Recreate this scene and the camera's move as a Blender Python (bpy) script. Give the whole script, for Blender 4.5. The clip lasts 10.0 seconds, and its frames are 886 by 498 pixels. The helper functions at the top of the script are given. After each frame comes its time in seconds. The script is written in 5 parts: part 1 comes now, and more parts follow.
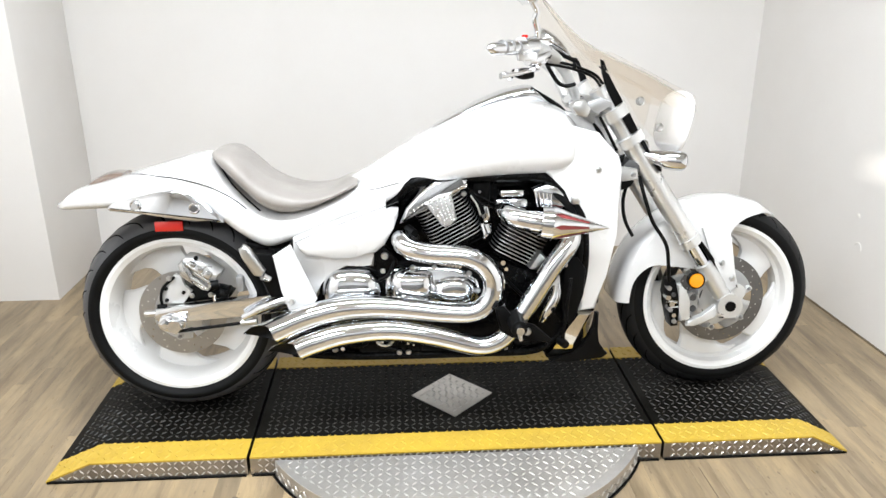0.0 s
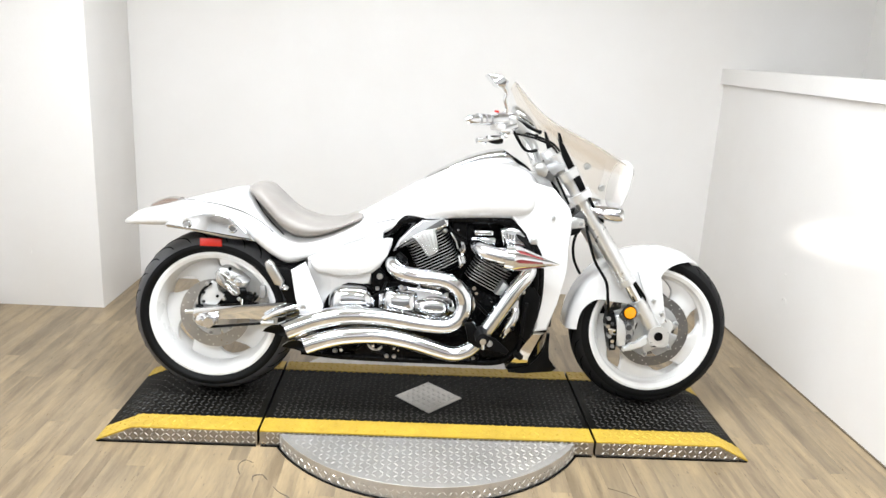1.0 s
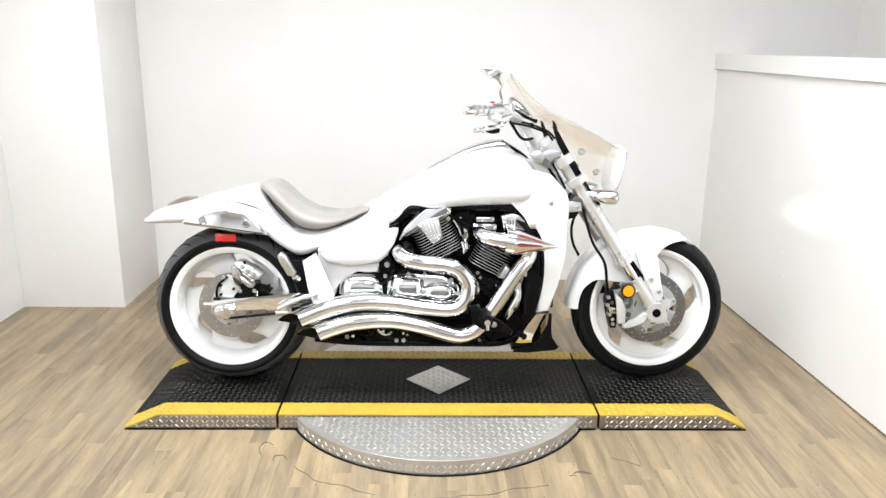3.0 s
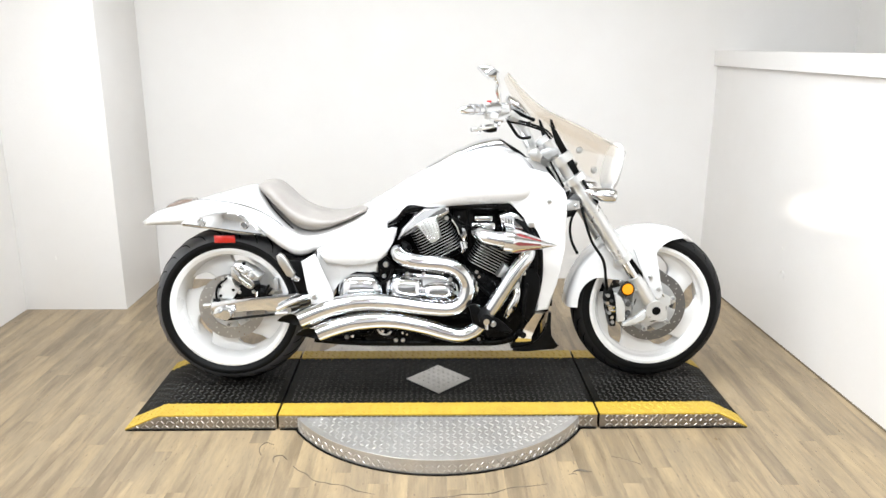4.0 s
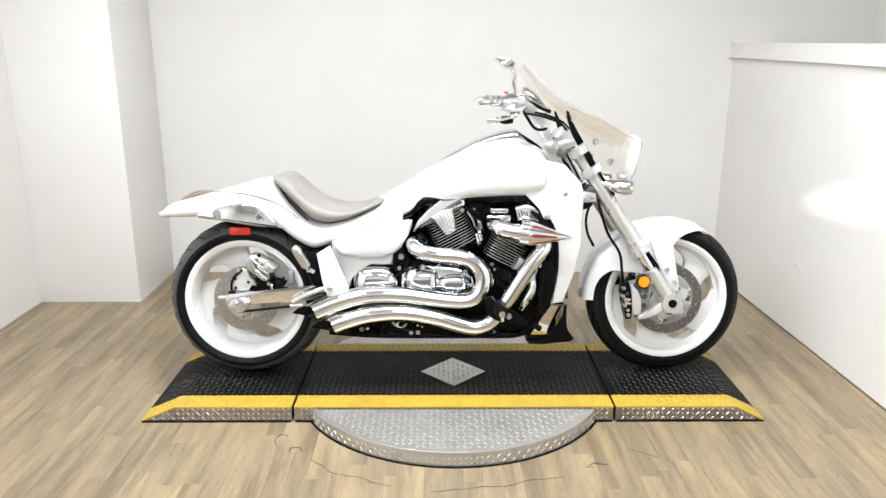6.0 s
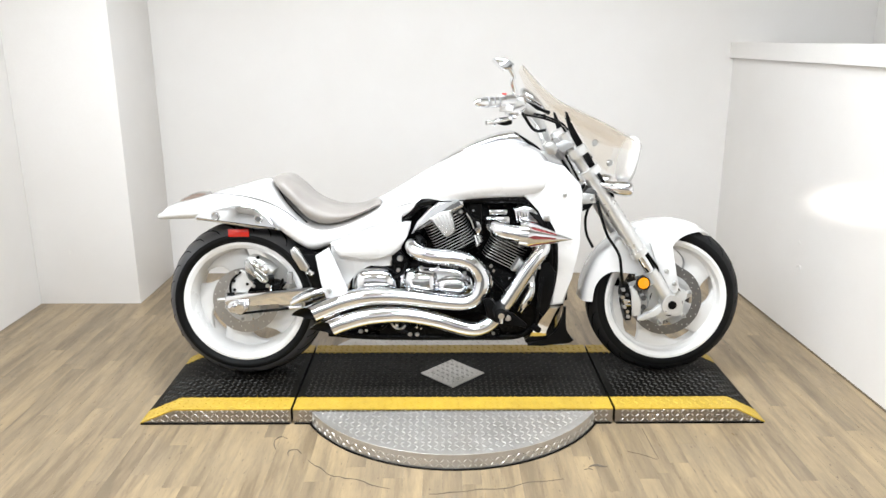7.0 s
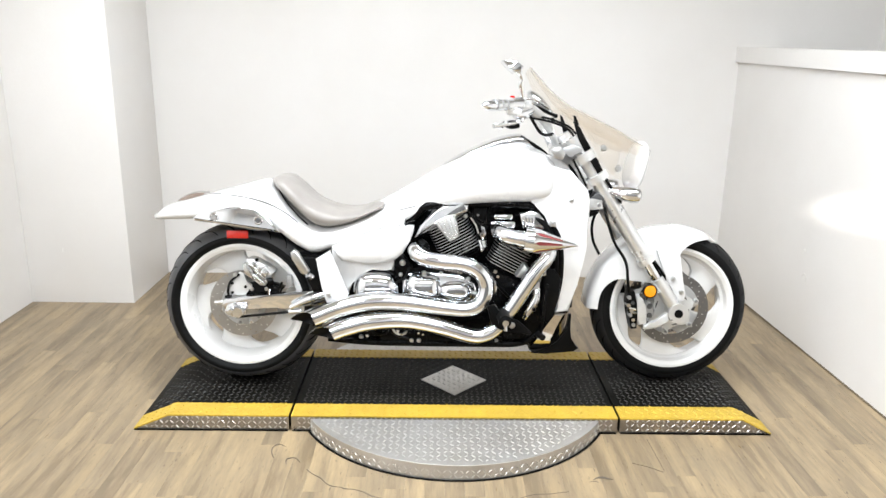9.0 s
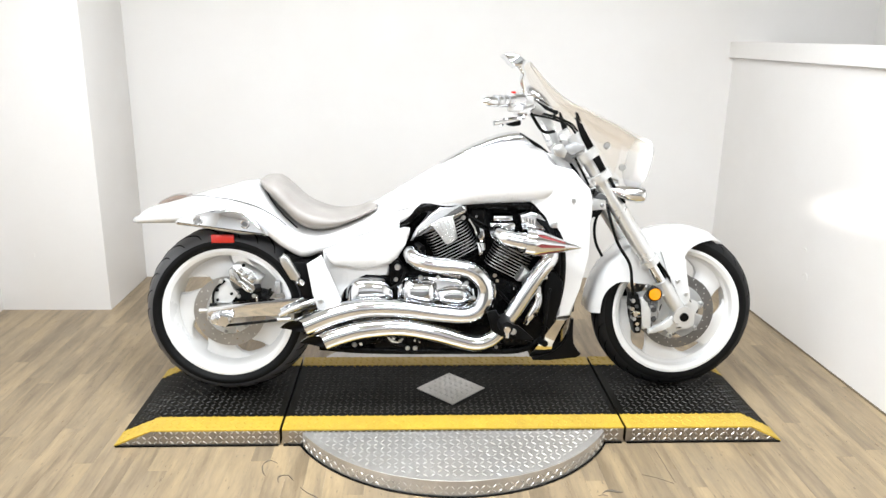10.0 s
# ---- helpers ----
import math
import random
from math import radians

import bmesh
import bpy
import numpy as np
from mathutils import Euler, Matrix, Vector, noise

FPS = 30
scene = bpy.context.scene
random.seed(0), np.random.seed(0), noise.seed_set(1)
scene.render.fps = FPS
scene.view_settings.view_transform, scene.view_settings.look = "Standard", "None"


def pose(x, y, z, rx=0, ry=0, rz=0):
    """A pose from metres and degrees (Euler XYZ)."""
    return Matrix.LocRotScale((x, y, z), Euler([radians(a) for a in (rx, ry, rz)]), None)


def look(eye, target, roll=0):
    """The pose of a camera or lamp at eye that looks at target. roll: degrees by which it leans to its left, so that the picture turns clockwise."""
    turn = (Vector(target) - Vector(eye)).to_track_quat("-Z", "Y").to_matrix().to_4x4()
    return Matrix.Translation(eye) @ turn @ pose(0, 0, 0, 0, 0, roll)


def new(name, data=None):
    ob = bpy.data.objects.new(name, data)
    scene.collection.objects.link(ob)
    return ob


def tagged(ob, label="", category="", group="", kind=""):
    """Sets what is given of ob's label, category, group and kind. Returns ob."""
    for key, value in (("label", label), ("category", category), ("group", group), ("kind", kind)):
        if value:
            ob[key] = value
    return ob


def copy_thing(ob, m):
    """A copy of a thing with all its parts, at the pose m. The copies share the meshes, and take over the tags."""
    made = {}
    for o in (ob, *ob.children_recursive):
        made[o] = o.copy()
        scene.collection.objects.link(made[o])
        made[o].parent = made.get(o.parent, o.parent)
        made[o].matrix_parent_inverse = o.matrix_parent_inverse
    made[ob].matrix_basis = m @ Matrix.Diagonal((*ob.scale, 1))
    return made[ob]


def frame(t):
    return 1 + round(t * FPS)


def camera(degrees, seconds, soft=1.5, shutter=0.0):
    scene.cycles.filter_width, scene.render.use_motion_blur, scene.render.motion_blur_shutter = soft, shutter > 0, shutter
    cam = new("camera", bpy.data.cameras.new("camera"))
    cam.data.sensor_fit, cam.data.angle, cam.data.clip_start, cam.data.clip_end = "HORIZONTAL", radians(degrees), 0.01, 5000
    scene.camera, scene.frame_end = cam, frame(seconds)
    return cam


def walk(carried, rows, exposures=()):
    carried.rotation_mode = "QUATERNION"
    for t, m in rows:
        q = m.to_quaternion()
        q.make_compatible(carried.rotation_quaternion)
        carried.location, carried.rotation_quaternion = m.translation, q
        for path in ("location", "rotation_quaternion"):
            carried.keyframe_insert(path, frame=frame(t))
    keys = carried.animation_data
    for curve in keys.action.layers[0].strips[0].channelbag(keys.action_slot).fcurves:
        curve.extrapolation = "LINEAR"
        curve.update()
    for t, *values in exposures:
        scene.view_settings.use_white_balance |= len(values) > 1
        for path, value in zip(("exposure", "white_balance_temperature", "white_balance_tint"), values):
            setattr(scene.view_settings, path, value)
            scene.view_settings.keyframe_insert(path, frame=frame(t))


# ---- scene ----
cam = camera(61.0, 10.0)
PATH = [
    (0, (-0.156, -1.873, 1.358), (-0.0442, 0.0071, 0.6848), -0.15),
    (0.2, (-0.188, -2.038, 1.365), (-0.0475, -0.1445, 0.7374), 0.57),
    (0.3, (-0.225, -2.085, 1.410), (-0.1020, -0.1910, 0.7801), -0.15),
    (0.4, (-0.200, -2.164, 1.403), (-0.1272, -0.2478, 0.8334), -0.52),
    (0.5, (-0.211, -2.209, 1.422), (-0.1390, -0.2948, 0.8476), 0.73),
    (0.6, (-0.209, -2.259, 1.415), (-0.1512, -0.3392, 0.8588), 0.57),
    (0.7, (-0.163, -2.325, 1.424), (-0.1374, -0.4031, 0.8715), -0.22),
    (0.8, (-0.137, -2.355, 1.424), (-0.1060, -0.4394, 0.8508), 0.42),
    (0.9, (-0.129, -2.400, 1.426), (-0.0519, -0.4778, 0.8786), 2.33),
    (1, (-0.085, -2.453, 1.422), (-0.0052, -0.5224, 0.9046), 3.11),
    (1.1, (-0.067, -2.488, 1.420), (-0.0171, -0.5657, 0.8716), 1.99),
    (1.2, (-0.068, -2.514, 1.422), (-0.0293, -0.5921, 0.8680), 1.04),
    (1.3, (-0.071, -2.536, 1.424), (-0.0339, -0.6057, 0.9009), 0.77),
    (1.5, (-0.066, -2.557, 1.423), (-0.0444, -0.6234, 0.9130), 0.23),
    (1.7, (-0.084, -2.567, 1.423), (-0.0697, -0.6318, 0.9169), 0.34),
    (2, (-0.072, -2.568, 1.427), (-0.0286, -0.6318, 0.9284), 0.41),
    (2.2, (-0.078, -2.581, 1.410), (-0.0326, -0.6477, 0.8997), 0.21),
    (2.5, (-0.067, -2.584, 1.414), (0.0014, -0.6607, 0.8702), 0.37),
    (2.7, (-0.069, -2.586, 1.419), (-0.0072, -0.6594, 0.8845), 0.72),
    (3.8, (-0.014, -2.593, 1.415), (0.0091, -0.6616, 0.8957), 0.33),
    (4, (-0.034, -2.591, 1.417), (0.0019, -0.6615, 0.8917), 0.23),
    (4.5, (-0.050, -2.588, 1.413), (-0.0243, -0.6594, 0.8850), -0.01),
    (5, (-0.054, -2.579, 1.412), (-0.0450, -0.6497, 0.8859), -0.34),
    (5.5, (-0.058, -2.581, 1.410), (-0.0442, -0.6553, 0.8694), 0.21),
    (5.7, (-0.064, -2.584, 1.405), (-0.0484, -0.6584, 0.8647), 0.21),
    (6.8, (-0.063, -2.582, 1.408), (-0.0531, -0.6547, 0.8731), -0.13),
    (7, (-0.051, -2.577, 1.410), (-0.0414, -0.6509, 0.8709), -0.01),
    (7.5, (-0.039, -2.582, 1.414), (-0.0345, -0.6551, 0.8762), -0.51),
    (8, (-0.050, -2.587, 1.408), (-0.0508, -0.6593, 0.8736), -0.12),
    (8.5, (-0.064, -2.571, 1.410), (-0.0527, -0.6443, 0.8746), 0.21),
    (8.8, (-0.086, -2.544, 1.411), (-0.0717, -0.6170, 0.8756), 0.65),
    (9, (-0.095, -2.511, 1.418), (-0.0642, -0.5866, 0.8739), 0.96),
    (9.2, (-0.137, -2.468, 1.417), (-0.0469, -0.5470, 0.8662), 1.37),
    (9.5, (-0.153, -2.417, 1.412), (-0.0432, -0.4878, 0.8953), 0.17),
    (9.7, (-0.159, -2.395, 1.409), (-0.0517, -0.4701, 0.8772), 0.33),
    (10, (-0.167, -2.379, 1.401), (-0.0742, -0.4582, 0.8522), 0.97),
]
walk(cam, [(t, look(eye, target, roll)) for t, eye, target, roll in PATH],
     exposures=[(0, -0.10), (1.0, -0.03), (2.0, 0.03), (2.5, 0.05), (4.5, 0.0), (5.5, -0.08), (8.0, -0.09), (9.0, -0.02), (10, 0.02)])

# ---- world and lamps ----
world = bpy.data.worlds.new("world")
scene.world = world
world.use_nodes = True
world.node_tree.nodes["Background"].inputs[0].default_value = (0.9, 0.93, 1.0, 1)
world.node_tree.nodes["Background"].inputs[1].default_value = 0.3
CEIL = 2.65
LAMPS = [(-0.75, -0.42, 53.0), (0.65, -0.45, 51.0), (-1.55, -2.5, 68.0), (0.4, -2.9, 55.0)]
HEAD_POWER = 50.0


def lamp(name, kind, energy, m, color=(1, 1, 1)):
    data = bpy.data.lights.new(name, kind)
    data.energy, data.color = energy, color
    ob = new(name, data)
    ob.matrix_world = m
    return ob


for lx, ly, watts in LAMPS:
    li = lamp("ceiling_glow", "AREA", watts, pose(lx, ly, CEIL - 0.075), (0.87, 0.935, 1.0))
    li.data.shape, li.data.size, li.data.size_y = "RECTANGLE", 1.36, 0.27


# ---- materials ----
def material(name, base, rough=0.5, metal=0.0, **more):
    m = bpy.data.materials.new(name)
    m.use_nodes = True
    b = m.node_tree.nodes["Principled BSDF"]
    b.inputs["Base Color"].default_value = (*base, 1)
    b.inputs["Roughness"].default_value = rough
    b.inputs["Metallic"].default_value = metal
    for key, value in more.items():
        b.inputs[key.replace("_", " ")].default_value = value
    return m


def node(m, kind, **values):
    n = m.node_tree.nodes.new(kind)
    for key, value in values.items():
        n.inputs[key.replace("_", " ")].default_value = value
    return n


def link(m, a, b):
    m.node_tree.links.new(a, b)


def coords(m, stretch=(1, 1, 1)):
    tc, mp = node(m, "ShaderNodeTexCoord"), node(m, "ShaderNodeMapping")
    mp.inputs["Scale"].default_value = stretch
    link(m, tc.outputs["Object"], mp.inputs["Vector"])
    return mp.outputs["Vector"]


def grain(m, vector, scale, detail=5.0, rough=0.6):
    n = node(m, "ShaderNodeTexNoise", Scale=scale, Detail=detail, Roughness=rough)
    link(m, vector, n.inputs["Vector"])
    return n.outputs["Fac"]


def ramp(m, fac, stops):
    r = node(m, "ShaderNodeValToRGB")
    while len(r.color_ramp.elements) < len(stops):
        r.color_ramp.elements.new(0.5)
    for e, (at, c) in zip(r.color_ramp.elements, stops):
        e.position, e.color = at, (*c, 1)
    link(m, fac, r.inputs["Fac"])
    return r.outputs["Color"]


def to_range(m, fac, lo, hi, a=0.3, b=0.7):
    r = node(m, "ShaderNodeMapRange")
    for k, v in zip(("From Min", "From Max", "To Min", "To Max"), (a, b, lo, hi)):
        r.inputs[k].default_value = v
    link(m, fac, r.inputs["Value"])
    return r.outputs["Result"]


def bump(m, height, strength, distance):
    b = node(m, "ShaderNodeBump", Strength=strength, Distance=distance)
    link(m, height, b.inputs["Height"])
    link(m, b.outputs["Normal"], bsdf(m).inputs["Normal"])


def bsdf(m):
    return m.node_tree.nodes["Principled BSDF"]


def mixed(m, fac, a, b, how="MIX"):
    x = m.node_tree.nodes.new("ShaderNodeMix")
    x.data_type, x.blend_type = "RGBA", how
    for socket, value in ((x.inputs[0], fac), (x.inputs[6], a), (x.inputs[7], b)):
        if isinstance(value, (int, float)):
            socket.default_value = value
        elif isinstance(value, tuple):
            socket.default_value = (*value, 1)
        else:
            link(m, value, socket)
    return x.outputs[2]


def worn(name, base, other, rough, metal=0.0, scale=12.0, fine=90.0, depth=0.0006, strength=0.25, stretch=(1, 1, 1), **more):
    """A surface that varies at two scales in colour, gloss and relief."""
    m = material(name, base, rough, metal, **more)
    v = coords(m, stretch)
    big, small = grain(m, v, scale), grain(m, v, fine, 3)
    tone = mixed(m, to_range(m, big, 0, 1), base, other)
    tone = mixed(m, to_range(m, small, 0.0, 0.35), tone, other)
    link(m, tone, bsdf(m).inputs["Base Color"])
    link(m, to_range(m, big, rough * 0.85, min(1, rough * 1.25)), bsdf(m).inputs["Roughness"])
    bump(m, small, strength, depth)
    return m


WALL = worn("white_wall_paint", (0.805, 0.785, 0.765), (0.76, 0.735, 0.705), 0.55, scale=1.3, fine=120, depth=0.0006, strength=0.25)
# tone raised above WALL, making up for light missing beyond the half wall
RAISED_WALL = worn("raised_wall_paint", (0.84, 0.82, 0.79), (0.80, 0.775, 0.74), 0.6, scale=1.1, fine=110, depth=0.0006)
DARK_WALL = worn("grey_wall_paint", (0.66, 0.66, 0.66), (0.61, 0.61, 0.61), 0.6, scale=1.1, fine=110, depth=0.0006)
DARK_PANEL = worn("dark_reflection_panel", (0.16, 0.155, 0.15), (0.20, 0.195, 0.19), 0.5, scale=2, fine=110, depth=0.0006)
CEILING = worn("ceiling_paint", (0.72, 0.71, 0.69), (0.67, 0.66, 0.64), 0.8, scale=1.5, fine=100)
PAINT = worn("pearl_white_paint", (0.68, 0.674, 0.668), (0.662, 0.655, 0.646), 0.26, scale=3, fine=400, depth=0.00005, strength=0.04, Coat_Weight=1.0, Coat_Roughness=0.04)
WHEEL_PAINT = worn("white_wheel_paint", (0.74, 0.735, 0.725), (0.70, 0.69, 0.675), 0.3, scale=4, fine=300, depth=0.00005, strength=0.05, Coat_Weight=0.6, Coat_Roughness=0.08)
CHROME = worn("chrome", (0.80, 0.815, 0.84), (0.74, 0.755, 0.775), 0.06, 1.0, scale=9, fine=260, depth=0.0001, strength=0.05)
BRUSHED = worn("brushed_aluminium", (0.68, 0.68, 0.67), (0.6, 0.6, 0.59), 0.3, 1.0, scale=10, fine=240, depth=0.0002, strength=0.1)
SILVER = worn("silver_anodised_metal", (0.70, 0.70, 0.695), (0.62, 0.62, 0.61), 0.3, 0.7, scale=10, fine=240, depth=0.0002, strength=0.1)
CAST = worn("grey_cast_metal", (0.42, 0.42, 0.42), (0.34, 0.34, 0.34), 0.42, 0.8, scale=14, fine=220)
ROTOR = worn("disc_steel", (0.42, 0.41, 0.395), (0.33, 0.32, 0.305), 0.36, 0.9, scale=8, fine=260)
BLACK = worn("black_engine_paint", (0.0012, 0.0012, 0.0014), (0.0032, 0.0032, 0.0032), 0.24, scale=14, fine=160, Specular_IOR_Level=0.09)
FIN_EDGE = worn("machined_fin_edge", (0.55, 0.55, 0.545), (0.43, 0.43, 0.425), 0.38, 0.85, scale=20, fine=200)
# same steel as ROTOR, with the front discs' darker reflection in its colour
PLASTIC = worn("black_plastic", (0.0014, 0.0014, 0.0016), (0.0036, 0.0036, 0.0036), 0.36, scale=12, fine=200, Specular_IOR_Level=0.1)
RUBBER = worn("tyre_rubber", (0.002, 0.002, 0.0022), (0.005, 0.005, 0.005), 0.55, scale=9, fine=150, depth=0.0008, Specular_IOR_Level=0.12)
# rear tread: the bright grazing reflection is put into this grey
TREAD_SHEEN = worn("sheen_tread_rubber", (0.044, 0.044, 0.047), (0.068, 0.068, 0.072), 0.42, scale=9, fine=150, depth=0.0008, Specular_IOR_Level=0.4)
# the same tread kept dark for the front tyre, without that sheen
TREAD_DARK = worn("dark_tread_rubber", (0.006, 0.006, 0.0065), (0.012, 0.012, 0.0125), 0.5, scale=9, fine=150, depth=0.0008, Specular_IOR_Level=0.18)
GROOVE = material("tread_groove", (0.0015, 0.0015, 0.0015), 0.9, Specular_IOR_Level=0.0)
LEATHER = worn("taupe_leather", (0.315, 0.290, 0.268), (0.262, 0.240, 0.221), 0.42, scale=7, fine=190, depth=0.0012, strength=0.35)
CARRIER = worn("bright_cast_alloy", (0.68, 0.68, 0.67), (0.58, 0.58, 0.57), 0.32, 0.35, scale=12, fine=200)
CALIPER = worn("polished_caliper_alloy", (0.62, 0.62, 0.61), (0.48, 0.48, 0.47), 0.22, 0.9, scale=14, fine=200)
DARK_ALLOY = worn("dark_grey_alloy", (0.075, 0.075, 0.075), (0.05, 0.05, 0.05), 0.42, 0.3, scale=12, fine=200)
# chin chrome tinted tan: part of the floor's reflection is put into its colour
TAN_CHROME = worn("darkened_chrome", (0.62, 0.58, 0.52), (0.54, 0.50, 0.44), 0.07, 1.0, scale=8, fine=200, depth=0.0001, strength=0.05)
DISC_DIM = worn("dim_reflection_disc_steel", (0.20, 0.195, 0.19), (0.15, 0.146, 0.142), 0.36, 0.9, scale=8, fine=260)
RED = material("red_reflector", (0.62, 0.015, 0.008), 0.2, Coat_Weight=0.7)
RED_GAUZE = worn("red_filter_gauze", (0.26, 0.03, 0.028), (0.16, 0.02, 0.02), 0.6, scale=60, fine=500, depth=0.001)
AMBER = material("amber_reflector", (0.9, 0.30, 0.004), 0.22, Coat_Weight=0.7)
TAIL_LENS = worn("smoked_lens", (0.20, 0.15, 0.12), (0.14, 0.10, 0.08), 0.15, scale=20, fine=200, Coat_Weight=0.8)
SCREEN = material("tinted_windshield", (0.955, 0.92, 0.872), 0.02, Transmission_Weight=1.0, IOR=1.05)
CLEAR = material("clear_screen_side", (0.965, 0.94, 0.905), 0.02, Transmission_Weight=1.0, IOR=1.02)
LENS = material("clear_lens", (0.95, 0.95, 0.95), 0.05, Transmission_Weight=1.0, IOR=1.2)
BULB = material("headlamp_bulb", (1, 1, 1), 0.3, Emission_Color=(1.0, 0.93, 0.82, 1), Emission_Strength=14.0)
DIFFUSER = material("lamp_diffuser", (0.9, 0.9, 0.9), 0.5, Emission_Color=(0.945, 0.98, 1.0, 1), Emission_Strength=8.0)
TREAD_STEEL = worn("steel_tread_plate", (0.62, 0.60, 0.575), (0.42, 0.395, 0.36), 0.33, 0.65, scale=6, fine=130)
TREAD_BLACK = worn("black_tread_plate", (0.0019, 0.0017, 0.0014), (0.0095, 0.0086, 0.0072), 0.37, scale=3.2, fine=120, Specular_IOR_Level=0.035)
LUG_BLACK = worn("rubbed_black_lugs", (0.008, 0.0075, 0.0068), (0.048, 0.045, 0.040), 0.44, 0.25, scale=4, fine=90)
SKIRT_STEEL = worn("dull_steel_skirt", (0.40, 0.37, 0.335), (0.27, 0.245, 0.215), 0.3, 0.92, scale=9, fine=120)
LUG_STEEL = worn("bright_steel_lugs", (0.68, 0.665, 0.64), (0.54, 0.525, 0.50), 0.34, 0.85, scale=6, fine=120)
# paler than the skirt plate: the light the lugs catch is put into the colour
SKIRT_LUG = worn("highlit_skirt_lugs", (0.64, 0.62, 0.59), (0.50, 0.475, 0.445), 0.30, 0.93, scale=9, fine=120)
YELLOW = worn("yellow_edge_paint", (0.54, 0.365, 0.04), (0.44, 0.29, 0.035), 0.48, scale=7, fine=120)


def wood(name, source):
    m = material(name, (0.4, 0.3, 0.19), 0.42)
    v = coords(m)
    pick = node(m, source)
    random_out = pick.outputs["Random" if source == "ShaderNodeObjectInfo" else "Random Per Island"]
    shift = node(m, "ShaderNodeVectorMath")
    shift.operation = "MULTIPLY_ADD"
    geo = node(m, "ShaderNodeNewGeometry")
    link(m, geo.outputs["Position"], shift.inputs[0])
    shift.inputs[1].default_value = (9.0, 0.9, 9.0)
    spread = node(m, "ShaderNodeVectorMath")
    spread.operation = "SCALE"
    spread.inputs[0].default_value = (37.0, 91.0, 13.0)
    link(m, random_out, spread.inputs["Scale"])
    link(m, spread.outputs[0], shift.inputs[2])
    figure = grain(m, shift.outputs[0], 1.7, 7, 0.66)
    blotch = grain(m, coords(m, (1.0, 0.45, 1.0)), 5.5, 4, 0.6)
    fine = grain(m, shift.outputs[0], 19.0, 4, 0.6)
    tone = ramp(m, random_out, [(0.0, (0.258, 0.193, 0.119)), (0.3, (0.326, 0.245, 0.149)), (0.55, (0.286, 0.216, 0.133)), (0.8, (0.354, 0.266, 0.160)), (1.0, (0.234, 0.176, 0.108))])
    streak = ramp(m, figure, [(0.38, (0.52, 0.50, 0.48)), (0.49, (0.94, 0.93, 0.92)), (0.60, (1.28, 1.25, 1.17))])
    c = mixed(m, 0.9, tone, streak, "MULTIPLY")
    c = mixed(m, to_range(m, blotch, 0.5, 0.0, 0.36, 0.58), c, (0.205, 0.161, 0.108))
    c = mixed(m, to_range(m, fine, 0.0, 0.3), c, (0.19, 0.145, 0.093))
    fleck = grain(m, coords(m, (3.0, 1.0, 1.0)), 26.0, 2, 0.5)
    c = mixed(m, to_range(m, fleck, 0.0, 0.75, 0.66, 0.74), c, (0.085, 0.062, 0.038))
    link(m, c, bsdf(m).inputs["Base Color"])
    link(m, to_range(m, fine, 0.27, 0.42), bsdf(m).inputs["Roughness"])
    bump(m, fine, 0.18, 0.0008)
    return m


WOOD = wood("oak_laminate", "ShaderNodeObjectInfo")
WOOD_FAR = wood("oak_laminate_field", "ShaderNodeNewGeometry")
JOINT = material("wood_joint", (0.15, 0.115, 0.075), 0.7)
SCUFF = material("dark_scratch", (0.13, 0.105, 0.08), 0.8)


# ---- mesh tools ----
def mesh_of(name, bm, mat, angle=35):
    bmesh.ops.recalc_face_normals(bm, faces=bm.faces)
    data = bpy.data.meshes.new(name)
    bm.to_mesh(data)
    bm.free()
    for p in data.polygons:
        p.use_smooth = True
    data.set_sharp_from_angle(angle=radians(angle))
    data.materials.append(mat)
    return data


def part(name, bm, mat, parent=None, label="", angle=35):
    ob = new(name, mesh_of(name, bm, mat, angle))
    if parent is not None:
        ob.parent = parent
    if label:
        tagged(ob, label)
    return ob


def curve_points(pts, n):
    """Points along a smooth line through pts, n to each stretch."""
    p = [np.array(q, float) for q in pts]
    p = [2 * p[0] - p[1]] + p + [2 * p[-1] - p[-2]]
    out = []
    for i in range(1, len(p) - 2):
        for k in range(n):
            t = k / n
            out.append(0.5 * (2 * p[i] + (p[i + 1] - p[i - 1]) * t + (2 * p[i - 1] - 5 * p[i] + 4 * p[i + 1] - p[i + 2]) * t * t
                              + (3 * p[i] - p[i - 1] - 3 * p[i + 1] + p[i + 2]) * t ** 3))
    out.append(p[-2])
    return out


def add_loft(bm, rings, cap=True, close=True):
    rows = [[bm.verts.new(tuple(map(float, p))) for p in r] for r in rings]
    for a, b in zip(rows, rows[1:]):
        n = len(a)
        for i in range(n if close else n - 1):
            j = (i + 1) % n
            bm.faces.new((a[i], a[j], b[j], b[i]))
    if cap:
        bm.faces.new(rows[0][::-1])
        bm.faces.new(rows[-1])
    return bm


def loft(rings, cap=True, close=True):
    return add_loft(bmesh.new(), rings, cap, close)


def shell(stations, n=5, power=2.8, around=40, under=None):
    """A rounded body along x: stations of x, lower z, upper z, half width."""
    rings = []
    for x, lo, hi, w in curve_points(stations, n):
        w, half, mid = max(w, 0.003), max((hi - lo) / 2, 0.003), (hi + lo) / 2
        ring = []
        for k in range(around):
            a = 2 * math.pi * k / around
            c, s = math.cos(a), math.sin(a)
            e = 2 / (under if under and s < 0 else power)
            ring.append((x, w * math.copysign(abs(c) ** e, c), mid + half * math.copysign(abs(s) ** e, s)))
        rings.append(ring)
    return loft(rings)


